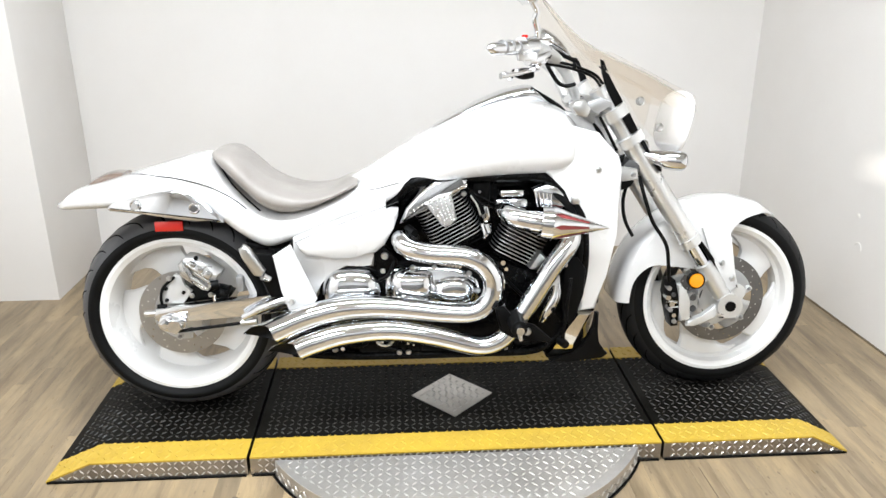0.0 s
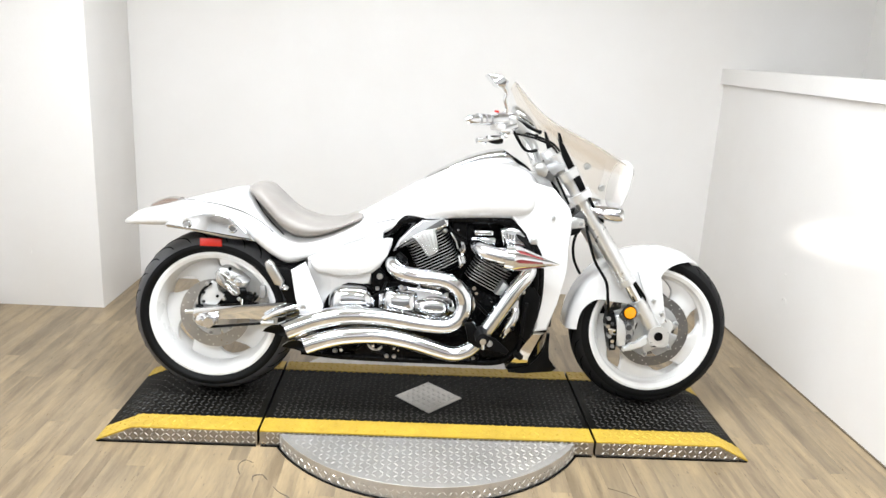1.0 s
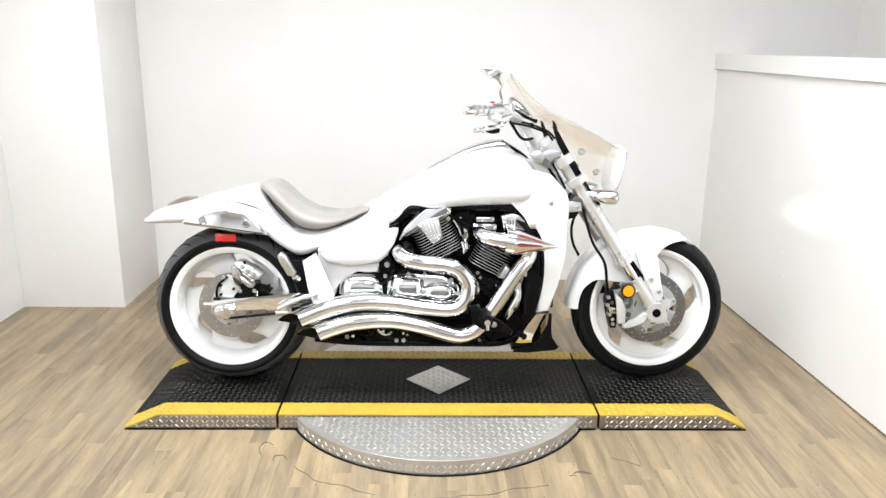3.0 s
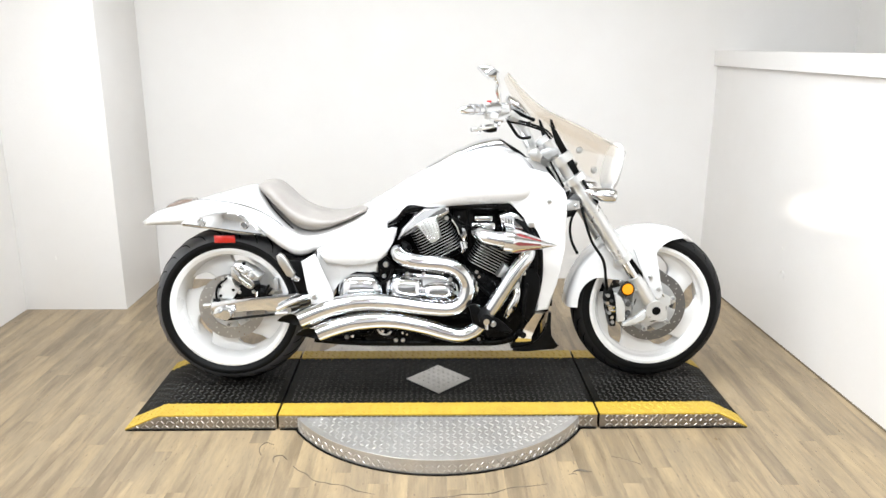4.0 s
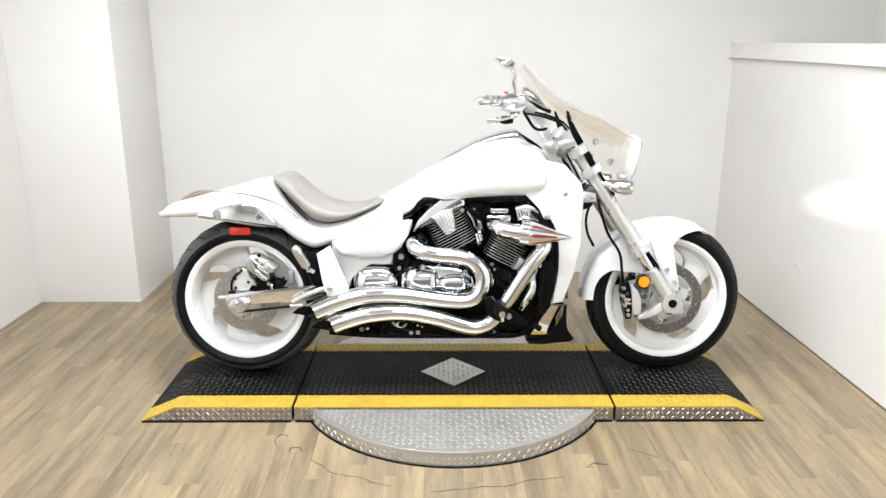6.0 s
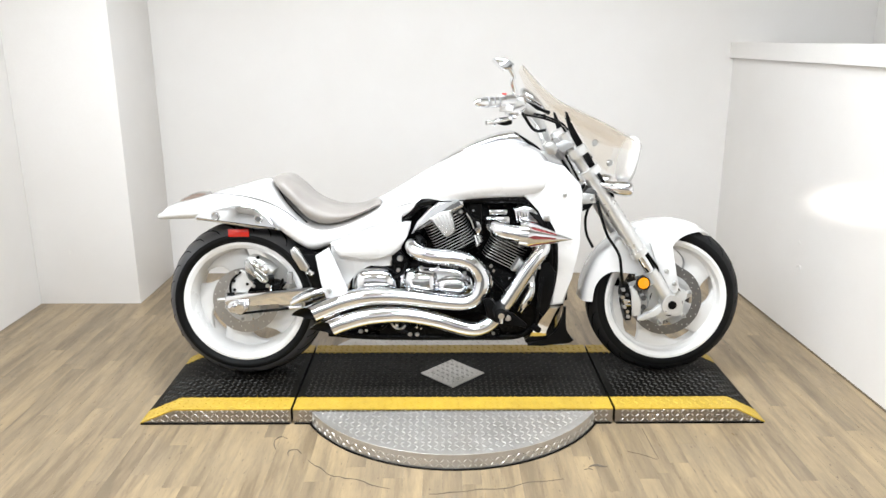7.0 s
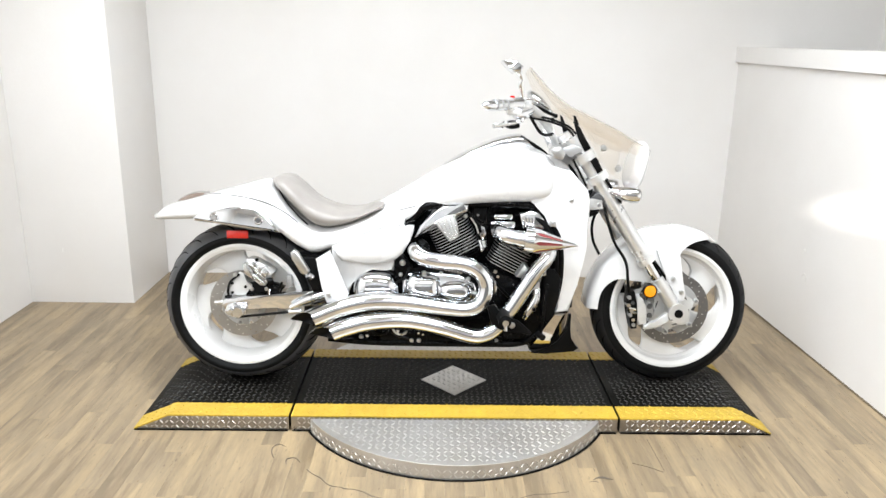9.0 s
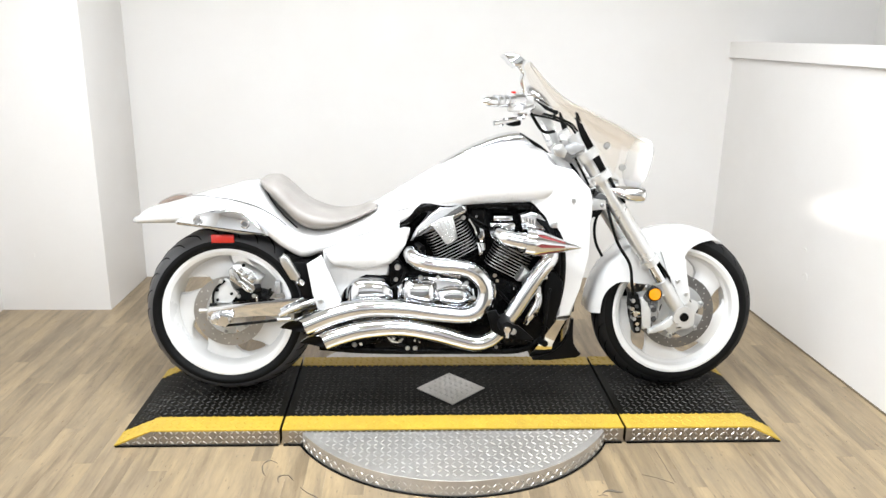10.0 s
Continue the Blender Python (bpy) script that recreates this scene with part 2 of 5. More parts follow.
def add_tube(bm, pts, radius, n=6, seg=16, cap=True):
    """A pipe along a smooth line; radius is a number or one for each point."""
    radii = [radius] * len(pts) if isinstance(radius, (int, float)) else list(radius)
    line = curve_points([(*p, r) for p, r in zip(pts, radii)], n)
    at = [Vector(q[:3]) for q in line]
    side, rings = None, []
    for i, p in enumerate(at):
        way = (at[min(i + 1, len(at) - 1)] - at[max(i - 1, 0)]).normalized()
        if side is None:
            side = way.orthogonal().normalized()
        side = (side - way * side.dot(way)).normalized()
        up = way.cross(side)
        rings.append([p + (side * math.cos(2 * math.pi * k / seg) + up * math.sin(2 * math.pi * k / seg)) * line[i][3] for k in range(seg)])
    return add_loft(bm, rings, cap)


def tube(pts, radius, n=6, seg=16, cap=True):
    return add_tube(bmesh.new(), pts, radius, n, seg, cap)


def add_rod(bm, a, b, r0, r1=None, seg=18):
    return add_tube(bm, [a, b], [r0, r0 if r1 is None else r1], 1, seg)


def rod(a, b, r0, r1=None, seg=18):
    return add_rod(bmesh.new(), a, b, r0, r1, seg)


def lathe(profile, centre, axis="Y", seg=64, closed=False):
    """Turn a profile of (radius, along) about an axis through centre."""
    bm, rows, c = bmesh.new(), [], Vector(centre)
    for k in range(seg):
        a = 2 * math.pi * k / seg
        ca, sa = math.cos(a), math.sin(a)
        row = []
        for r, h in profile:
            o = {"Y": (r * ca, h, r * sa), "Z": (r * ca, r * sa, h), "X": (h, r * ca, r * sa)}[axis]
            row.append(bm.verts.new(c + Vector(o)))
        rows.append(row)
    m = len(profile)
    for k in range(seg):
        a, b = rows[k], rows[(k + 1) % seg]
        for i in range(m if closed else m - 1):
            j = (i + 1) % m
            bm.faces.new((a[i], b[i], b[j], a[j]))
    bmesh.ops.remove_doubles(bm, verts=bm.verts, dist=1e-5)
    return bm


def add_slab(bm, outline, y0, y1, bevel=0.0, segments=2):
    """An outline of (x, z) given a thickness from y0 to y1."""
    front = [bm.verts.new((x, y0, z)) for x, z in outline]
    back = [bm.verts.new((x, y1, z)) for x, z in outline]
    n = len(outline)
    faces = [bm.faces.new(front), bm.faces.new(back[::-1])]
    faces += [bm.faces.new((front[j], front[i], back[i], back[j])) for i, j in ((i, (i + 1) % n) for i in range(n))]
    if bevel:
        rim = [e for e in faces[0].edges] + [e for e in faces[1].edges]
        bmesh.ops.bevel(bm, geom=rim, offset=bevel, segments=segments, affect="EDGES", profile=0.5)
    return bm


def slab(outline, y0, y1, bevel=0.0, segments=2, smooth=0):
    if smooth:
        outline = [tuple(p) for p in curve_points([*outline, outline[0]], smooth)[:-1]]
    return add_slab(bmesh.new(), outline, y0, y1, bevel, segments)


def add_box(bm, x0, x1, y0, y1, z0, z1, bevel=0.0):
    made = bmesh.ops.create_cube(bm, size=1, matrix=Matrix.Translation(((x0 + x1) / 2, (y0 + y1) / 2, (z0 + z1) / 2)) @ Matrix.Diagonal((x1 - x0, y1 - y0, z1 - z0, 1)))
    if bevel:
        edges = list({e for v in made["verts"] for e in v.link_edges})
        bmesh.ops.bevel(bm, geom=edges, offset=bevel, segments=2, affect="EDGES", profile=0.5)
    return bm


def box(x0, x1, y0, y1, z0, z1, bevel=0.0):
    return add_box(bmesh.new(), x0, x1, y0, y1, z0, z1, bevel)


def thing(name, m, label, category, group=""):
    ob = new(name)
    ob.matrix_world = m
    return tagged(ob, label, category, group)


def structure(name, bm, mat, label, category):
    return tagged(part(name, bm, mat), label, category, kind="structure")


# ---- the room ----
LEFT, BACK, DEEP, FAR = -2.249, 1.908, -4.7, 2.45
structure("floor", box(LEFT - 0.15, FAR + 0.15, DEEP - 0.15, BACK + 0.15, -0.12, -0.004), JOINT, "tan oak laminate floor of narrow staggered strips", "floor")
structure("ceiling", box(LEFT - 0.15, FAR + 0.15, DEEP - 0.15, BACK + 0.15, CEIL, CEIL + 0.12), CEILING, "plain white painted ceiling above the stand", "ceiling")
structure("wall_back", box(LEFT - 0.15, FAR + 0.15, BACK, BACK + 0.15, -0.1, CEIL), WALL, "smooth white painted wall behind the motorcycle", "wall")
structure("wall_left", box(LEFT - 0.15, LEFT, DEEP, BACK, -0.1, CEIL), WALL, "smooth white painted side wall", "wall")
structure("wall_column", box(LEFT, -1.702, 1.355, BACK, -0.1, CEIL, 0.004), WALL, "white painted boxed-out corner column", "column")
structure("wall_front", box(LEFT - 0.15, FAR + 0.15, DEEP - 0.15, DEEP, -0.1, CEIL), DARK_WALL, "grey painted wall facing the motorcycle", "wall")
# unseen board, added so that the chrome mirrors a dark band low down
structure("reflected_dark_board", box(LEFT, FAR, DEEP, DEEP + 0.03, -0.05, 1.15), DARK_PANEL, "unseen dark board added for the chrome to mirror", "panelling")
structure("wall_right", box(FAR, FAR + 0.15, DEEP, BACK, -0.1, CEIL), RAISED_WALL, "painted wall beyond the half wall, tone raised for missing light", "wall")


def half_wall_x(y):
    return 1.701 - 0.0243 * y


def half_wall_z(y):
    return 1.388


def along_half_wall(inset, low, high, thick, y0=-3.2, y1=BACK):
    bm = bmesh.new()
    rings = []
    for y in (y0, y1):
        x = half_wall_x(y) + inset
        z0, z1 = (low if low < 0 else half_wall_z(y) - low), half_wall_z(y) - high
        rings.append([(x, y, z0), (x + thick, y, z0), (x + thick, y, z1), (x, y, z1)])
    return loft(rings)


structure("wall_half", along_half_wall(0.0, -0.1, 0.089, 0.16), WALL, "chest-high white painted partition wall", "wall")
structure("trim", along_half_wall(-0.022, 0.086, 0.0, 0.2), WALL, "white cap rail running along the partition wall", "trim")

# unseen header added to hold back lamp light, set high to let most pass
structure("unseen_header", loft([[(half_wall_x(y) + dx, y, z) for dx, z in ((0.0, 2.45), (0.16, 2.45), (0.16, CEIL), (0.0, CEIL))] for y in (-3.2, BACK)]), WALL, "unseen white wall strip added above the opening", "wall")

structure("trim_joint", loft([[(half_wall_x(y) - dx, y, z) for dx, z in ((0.0, 0.001), (0.005, 0.001), (0.004, 0.006), (0.0, 0.007))] for y in (-3.2, BACK)]), JOINT, "thin dark joint at the foot of the partition", "joint")

# small scuffs and dents in the wall paint
for wy, wz, big in ((0.873, 0.339, 0.022), (0.905, 0.462, 0.010)):
    smudge = tube([(half_wall_x(wy) - 0.0015, wy + big * math.cos(a), wz + big * math.sin(a)) for a in (0.2, 1.2, 2.4, 3.6)], 0.0018, 4, 6)
    tagged(part("wall_scuff", smudge, RAISED_WALL), "small grey scuff mark on the white wall", "scuff")

tagged(part("wall_scuff", tube([(-2.056, 1.3535, 0.284), (-2.051, 1.3535, 0.294), (-2.054, 1.3535, 0.304)], 0.0018, 4, 6), RAISED_WALL), "small grey scuff mark on the white column", "scuff")

# ceiling lamps
for i, (lx, ly, watts) in enumerate(LAMPS):
    if i == 0:
        first_lamp = thing("ceiling_lamp", pose(lx, ly, CEIL), "flat rectangular white ceiling light panel, switched on", "lamp", "ceiling lamps")
        part("frame", box(-0.705, 0.705, -0.16, 0.16, -0.05, 0, 0.008), BRUSHED, first_lamp)
        part("diffuser", box(-0.685, 0.685, -0.14, 0.14, -0.058, -0.048), DIFFUSER, first_lamp, "glowing white diffuser")
    else:
        copy_thing(first_lamp, pose(lx, ly, CEIL))


# ---- turntable and ramp platform ----
TOP, WIDE, RADIUS, CENTRE = 0.06, 0.61, 0.615, 0.295


def lug(bm, place, turn, up, long, half, high):
    """One raised lens-shaped lug of tread plate."""
    side = up.cross(turn).normalized()
    a, b = bm.verts.new(place + turn * long), bm.verts.new(place - turn * long)
    c, d = bm.verts.new(place + side * half), bm.verts.new(place - side * half)
    e, f = bm.verts.new(place + turn * long * 0.45 + up * high), bm.verts.new(place - turn * long * 0.45 + up * high)
    for q in ((a, c, e), (c, f, e), (c, b, f), (b, d, f), (d, e, f), (d, a, e)):
        bm.faces.new(q)


def lugs(inside, u_range, v_range, surface, pitch=0.0255, long=0.0110, half=0.0032, high=0.0024):
    """Lugs in the usual crossed pattern on a surface(u, v) that gives place, along, up."""
    bm = bmesh.new()
    nu, nv = int((u_range[1] - u_range[0]) / pitch), int((v_range[1] - v_range[0]) / pitch)
    for i in range(nu + 1):
        for j in range(nv + 1):
            u, v = u_range[0] + (i + 0.5) * pitch, v_range[0] + (j + 0.5) * pitch
            if not inside(u, v):
                continue
            place, along, up = surface(u, v)
            across = up.cross(along)
            way = (along + across if (i + j) % 2 else along - across).normalized()
            lug(bm, place, way, up, long, half, high)
    return bm


def lug_part(bm, mat, parent):
    ob = part("tread_pattern", bm, mat, parent, angle=60)
    return tagged(ob, kind="stuff")


X, Y, Z = Vector((1, 0, 0)), Vector((0, 1, 0)), Vector((0, 0, 1))


def platform_section(label, outline, x0, x1, height):
    """outline: the side view of (x, z); height(x) gives the top and the way along it."""
    ob = thing("ramp_platform", pose(0, 0, 0), label, "platform", "platform sections")
    part("deck", slab(outline, 0.0015, WIDE - 0.0015), TREAD_BLACK, ob)
    part("skirt", slab(outline, 0.0, 0.0012), SKIRT_STEEL, ob, "bright steel tread plate skirt")
    # black strip stands in for the contact shadow along the floor
    part("shadow_strip", box(x0 + 0.004, x1 - 0.004, -0.0065, 0.002, 0.0004, 0.0046), PLASTIC, ob, "black strip standing for the shadow gap at the floor")
    part("skirt", slab(outline, WIDE - 0.0012, WIDE), SKIRT_STEEL, ob, "bright steel tread plate skirt")
    for y0, y1 in ((-0.001, 0.094), (0.532, WIDE + 0.001)):
        rows = []
        for x in sorted({x0, x1, *(p for p, q in outline if x0 < p < x1)}):
            z = height(x)[0]
            rows.append([(x, y0, z - 0.0034), (x, y1, z - 0.0034), (x, y1, z + 0.0022), (x, y0, z + 0.0022)])
        part("edge_stripe", loft(rows), YELLOW, ob, "yellow painted warning edge")

    def top(u, v):
        z, along = height(u)
        return Vector((u, v, z + (0.0022 if v < 0.094 or v > 0.532 else 0.0))), along, along.cross(Y).normalized()

    keep = lambda u, v: x0 + 0.012 < u < x1 - 0.012
    diamond = lambda u, v: abs(u - 0.003) / 0.15 + abs(v - 0.315) / 0.155 < 1
    lug_part(lugs(lambda u, v: keep(u, v) and 0.105 < v < 0.525 and not diamond(u, v), (x0, x1), (0.0, WIDE), top, 0.0222), LUG_BLACK, ob)
    lug_part(lugs(lambda u, v: keep(u, v) and not 0.1 < v < 0.528, (x0, x1), (0.006, WIDE), top), YELLOW, ob)
    lug_part(lugs(lambda u, v: keep(u, v) and v < height(u)[0] - 0.008, (x0, x1), (0.004, TOP), lambda u, v: (Vector((u, 0, v)), X, -Y), 0.0190, 0.0098, 0.0028, 0.0023), SKIRT_LUG, ob)
    return ob


def flat(x):
    return TOP, X


def end_ramp(tip, brow):
    slope = Vector((brow - tip, 0, TOP - 0.004)).normalized()

    def height(x):
        k = (x - tip) / (brow - tip)
        if k >= 1:
            return TOP, X
        return 0.004 + (TOP - 0.004) * max(k, 0), slope if slope.x > 0 else -slope
    return height


middle = platform_section("black tread plate platform middle with yellow edges", [(-0.606, 0.002), (0.606, 0.002), (0.606, TOP), (-0.606, TOP)], -0.606, 0.606, flat)
part("inlay", loft([[(0.003 + 0.134 * math.cos(a), 0.315 + 0.137 * math.sin(a), z) for a in (0, math.pi / 2, math.pi, -math.pi / 2)] for z in (TOP - 0.001, TOP + 0.0024)]), TREAD_STEEL, middle, "bare steel diamond inlay")
lug_part(lugs(lambda u, v: abs(u - 0.003) / 0.12 + abs(v - 0.315) / 0.123 < 1, (-0.15, 0.15), (0.16, 0.46), lambda u, v: (Vector((u, v, TOP + 0.0024)), X, Z), 0.0205), LUG_STEEL, middle)
platform_section("black tread plate end ramp under the rear wheel", [(-1.188, 0.002), (-0.615, 0.002), (-0.615, TOP), (-1.057, TOP), (-1.188, 0.005)], -1.188, -0.615, end_ramp(-1.188, -1.057))
platform_section("black tread plate end ramp under the front wheel", [(0.615, 0.002), (1.187, 0.002), (1.187, 0.005), (1.073, TOP), (0.615, TOP)], 0.615, 1.187, end_ramp(1.187, 1.073))

turntable = thing("turntable", pose(0, CENTRE, 0), "round bare steel tread plate turntable disc", "turntable")
TH = TOP - 0.003
for low, high in ((-1.0, -CENTRE - 0.002), (WIDE - CENTRE + 0.002, 1.0)):
    edge = []
    for k in range(181):
        a = math.pi * k / 90
        edge.append((RADIUS * math.cos(a), RADIUS * math.sin(a)))
    edge = [p for p in edge if low <= p[1] <= high]
    edge = sorted(edge)
    part("segment", loft([[(x, y, z) for x, y in edge] for z in (0.003, TH - 0.001)] + [[(x * 0.9985, y * 0.9985 if abs(y) > 0.33 else y, TH) for x, y in edge]]), TREAD_STEEL, turntable)
    lug_part(lugs(lambda u, v: low + 0.02 < v < high - 0.012 and u * u + v * v < (RADIUS - 0.018) ** 2, (-RADIUS, RADIUS), (-RADIUS, RADIUS), lambda u, v: (Vector((u, v, TH)), X, Z), 0.0235), LUG_STEEL, turntable)
arc = lambda u, v: (Vector((RADIUS * math.sin(u / RADIUS), -RADIUS * math.cos(u / RADIUS), v)), Vector((math.cos(u / RADIUS), math.sin(u / RADIUS), 0)), Vector((math.sin(u / RADIUS), -math.cos(u / RADIUS), 0)))
lug_part(lugs(lambda u, v: -RADIUS * math.cos(u / RADIUS) < -CENTRE - 0.01 and v < TH - 0.008, (-0.66, 0.66), (0.004, TH), arc, 0.0190, 0.0098, 0.0028, 0.0023), SKIRT_LUG, turntable)
# black ring set out past the disc, standing for its shadow on the floor
part("shadow_ring", lathe([(RADIUS - 0.02, 0.0), (RADIUS + 0.0075, 0.0), (RADIUS + 0.0075, 0.003), (RADIUS - 0.02, 0.003)], (0, 0, 0), "Z", 96, True), PLASTIC, turntable)


# ---- the motorcycle: x ahead, y to its left, z up from the ground ----
bike = thing("motorcycle", pose(-0.0055, 0.354, 0.061, -5.4, -0.25) @ Matrix.Scale(0.993, 4), "white cruiser motorcycle with chrome engine and taupe seat", "motorcycle")


def bolt(at, r=0.012, parent=bike, mat=BRUSHED, way=-1):
    x, y, z = at
    return part("bolt", lathe([(0.0001, way * 0.009), (r * 0.55, way * 0.009), (r * 0.6, way * 0.005), (r * 0.8, way * 0.006), (r, way * 0.002), (r, 0)], at, "Y", 20), mat, parent)


def wheel(cx, cz, tyre_r, tyre_w, rim_r, dish, twist, tuck, tread_rubber):
    """A cast wheel with swept spokes: the tyre, rim, spokes, hub and brake disc are its parts."""
    half = tyre_w / 2
    c = (cx, 0, cz)
    ww = half * tuck
    wall = [(rim_r - 0.004, tuck + 0.02), (rim_r + 0.010, tuck + 0.105), (rim_r + 0.024, 1.0), (rim_r + 0.022 + (tyre_r - rim_r - 0.022) * 0.38, 0.91), (rim_r + 0.022 + (tyre_r - rim_r - 0.022) * 0.68, 0.71), (tyre_r - 0.006, 0.40), (tyre_r - 0.001, 0.2), (tyre_r, 0.0)]
    tread = curve_points([(r, -half * k) for r, k in wall] + [(r, half * k) for r, k in wall[-2::-1]], 3)
    tyre = part("tyre", lathe([tuple(q) for q in tread], c, "Y", 128), RUBBER, bike, "black road tyre with curved grooves", 60)
    tyre.data.materials.append(tread_rubber)
    for f in tyre.data.polygons:
        x, y, z = f.center
        f.material_index = int(math.hypot(x - cx, z - cz) > rim_r + 0.030 and abs(y) < half * 0.965)
    reach = sorted((-y / half, r) for r, y in tread if y <= 0 and r > rim_r + 0.021)
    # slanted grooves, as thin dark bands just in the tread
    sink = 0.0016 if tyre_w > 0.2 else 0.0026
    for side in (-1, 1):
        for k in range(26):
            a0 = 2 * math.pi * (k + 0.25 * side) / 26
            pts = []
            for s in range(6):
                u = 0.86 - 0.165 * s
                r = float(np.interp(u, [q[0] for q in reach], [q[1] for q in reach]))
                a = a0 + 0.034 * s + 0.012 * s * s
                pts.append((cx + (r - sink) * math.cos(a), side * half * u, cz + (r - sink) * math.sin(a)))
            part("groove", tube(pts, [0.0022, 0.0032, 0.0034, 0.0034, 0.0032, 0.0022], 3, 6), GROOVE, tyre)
    rim = part("rim", lathe([(rim_r + 0.006, -ww - 0.004), (rim_r + 0.006, -ww - 0.010), (rim_r - 0.004, -ww - 0.011), (rim_r - 0.018, -ww - 0.003), (rim_r - 0.024, -ww + 0.02), (rim_r - 0.034, -dish), (rim_r - 0.034, dish),
                             (rim_r - 0.024, ww - 0.02), (rim_r - 0.004, ww + 0.010), (rim_r + 0.006, ww + 0.008), (rim_r + 0.004, 0)], c, "Y", 96, True), WHEEL_PAINT, bike, "white painted deep-dish rim")
    inner = rim_r - 0.03
    for k in range(5):
        rings = []
        for s in range(11):
            t = s / 10
            r = 0.05 + (inner + 0.004 - 0.05) * t
            a = twist + 2 * math.pi * k / 5 + 0.55 * t * t
            wide = 0.34 + 0.50 * (1 - t) ** 2 + 0.20 * max(0, t - 0.75) / 0.25
            thick = 0.020 - 0.004 * t
            y = -dish * 0.55 * (1 - t) - dish * 0.35 * t
            ring = []
            for q in range(12):
                b = 2 * math.pi * q / 12
                w = math.copysign(abs(math.cos(b)) ** 0.6, math.cos(b)) * wide
                ring.append((cx + r * math.cos(a + w), y + thick * math.copysign(abs(math.sin(b)) ** 0.7, math.sin(b)), cz + r * math.sin(a + w)))
            rings.append(ring)
        part("spoke", loft(rings), WHEEL_PAINT, rim)
    part("hub", lathe([(0.0001, -dish - 0.02), (0.035, -dish - 0.02), (0.042, -dish - 0.01), (0.06, -dish * 0.6), (0.07, 0), (0.06, dish * 0.6), (0.0001, dish + 0.02)], c, "Y", 40), WHEEL_PAINT, rim)
    return rim


def brake_disc(cx, y, cz, r, inner, parent, holes=60, steel=ROTOR):
    """A drilled ring: holes are left out of a fine polar mesh."""
    bm = bmesh.new()
    n = holes * 3
    cuts = (0.0, 0.10, 0.24, 0.36, 0.43, 0.57, 0.64, 0.76, 0.90, 1.0)
    radii = [inner + (r - inner) * c for c in cuts]
    grid = [[[bm.verts.new((cx + q * math.cos(2 * math.pi * k / n), y + s, cz + q * math.sin(2 * math.pi * k / n))) for q in radii] for k in range(n)] for s in (-0.0022, 0.0022)]
    for k in range(n):
        for j in range(9):
            hole = k % 3 == 1 and j == (1, 4, 7)[k // 3 % 3]
            k2 = (k + 1) % n
            if not hole:
                bm.faces.new((grid[0][k][j], grid[0][k2][j], grid[0][k2][j + 1], grid[0][k][j + 1]))
                bm.faces.new((grid[1][k][j], grid[1][k][j + 1], grid[1][k2][j + 1], grid[1][k2][j]))
        k2 = (k + 1) % n
        for j in (0, 9):
            bm.faces.new((grid[0][k][j], grid[1][k][j], grid[1][k2][j], grid[0][k2][j]))
    disc = part("brake_disc", bm, steel, parent, "drilled steel brake disc", 30)
    lobes = [(cx + (inner - 0.026 + 0.008 * math.cos(6 * a - 1.9)) * math.cos(a), cz + (inner - 0.026 + 0.008 * math.cos(6 * a - 1.9)) * math.sin(a)) for a in (2 * math.pi * k / 96 for k in range(96))]
    carrier = part("carrier", slab(lobes, y - 0.004, y + 0.004, 0.0012, 1), CARRIER, disc, "lobed pale alloy disc carrier")
    for k in range(6):
        a = 2 * math.pi * (k + 0.75) / 6
        rr = inner * 0.62
        part("slot", tube([(cx + rr * math.cos(a + d), y - 0.0045, cz + rr * math.sin(a + d)) for d in (-0.22, 0.0, 0.22)], [0.0012, 0.003, 0.0012], 4, 6), DARK_ALLOY, carrier)
    for k in range(6):
        a = 2 * math.pi * (k + 0.3) / 6
        part("carrier_lobe", rod((cx + (inner - 0.008) * math.cos(a), y - 0.005, cz + (inner - 0.008) * math.sin(a)), (cx + (inner - 0.008) * math.cos(a), y + 0.004, cz + (inner - 0.008) * math.sin(a)), 0.0105, seg=16), CARRIER, disc)
        bolt((cx + (inner - 0.008) * math.cos(a), y - 0.005, cz + (inner - 0.008) * math.sin(a)), 0.0065, disc, CAST)
    return disc


RX, RZ, FX, FZ = -0.832, 0.329, 0.885, 0.316
rear = wheel(RX, RZ, 0.3215, 0.250, 0.238, 0.035, 0.35, 0.80, TREAD_SHEEN)
brake_disc(RX, -0.085, RZ, 0.134, 0.088, rear, 44)
front = wheel(FX, FZ, 0.3175, 0.13, 0.244, 0.028, 0.41, 0.86, TREAD_DARK)
for side in (-1, 1):
    brake_disc(FX, side * 0.068, FZ, 0.146, 0.108, front, 48, DISC_DIM)

# body panels
def skin(stations, power, x, z):
    """How far out the side of a shell lies at x, z."""
    line = curve_points(stations, 8)
    lo, hi, w = (float(np.interp(x, [q[0] for q in line], [q[k] for q in line])) for k in (1, 2, 3))
    t = min(abs((z - (lo + hi) / 2) / ((hi - lo) / 2)), 0.98)
    return w * (1 - t ** power) ** (1 / power)


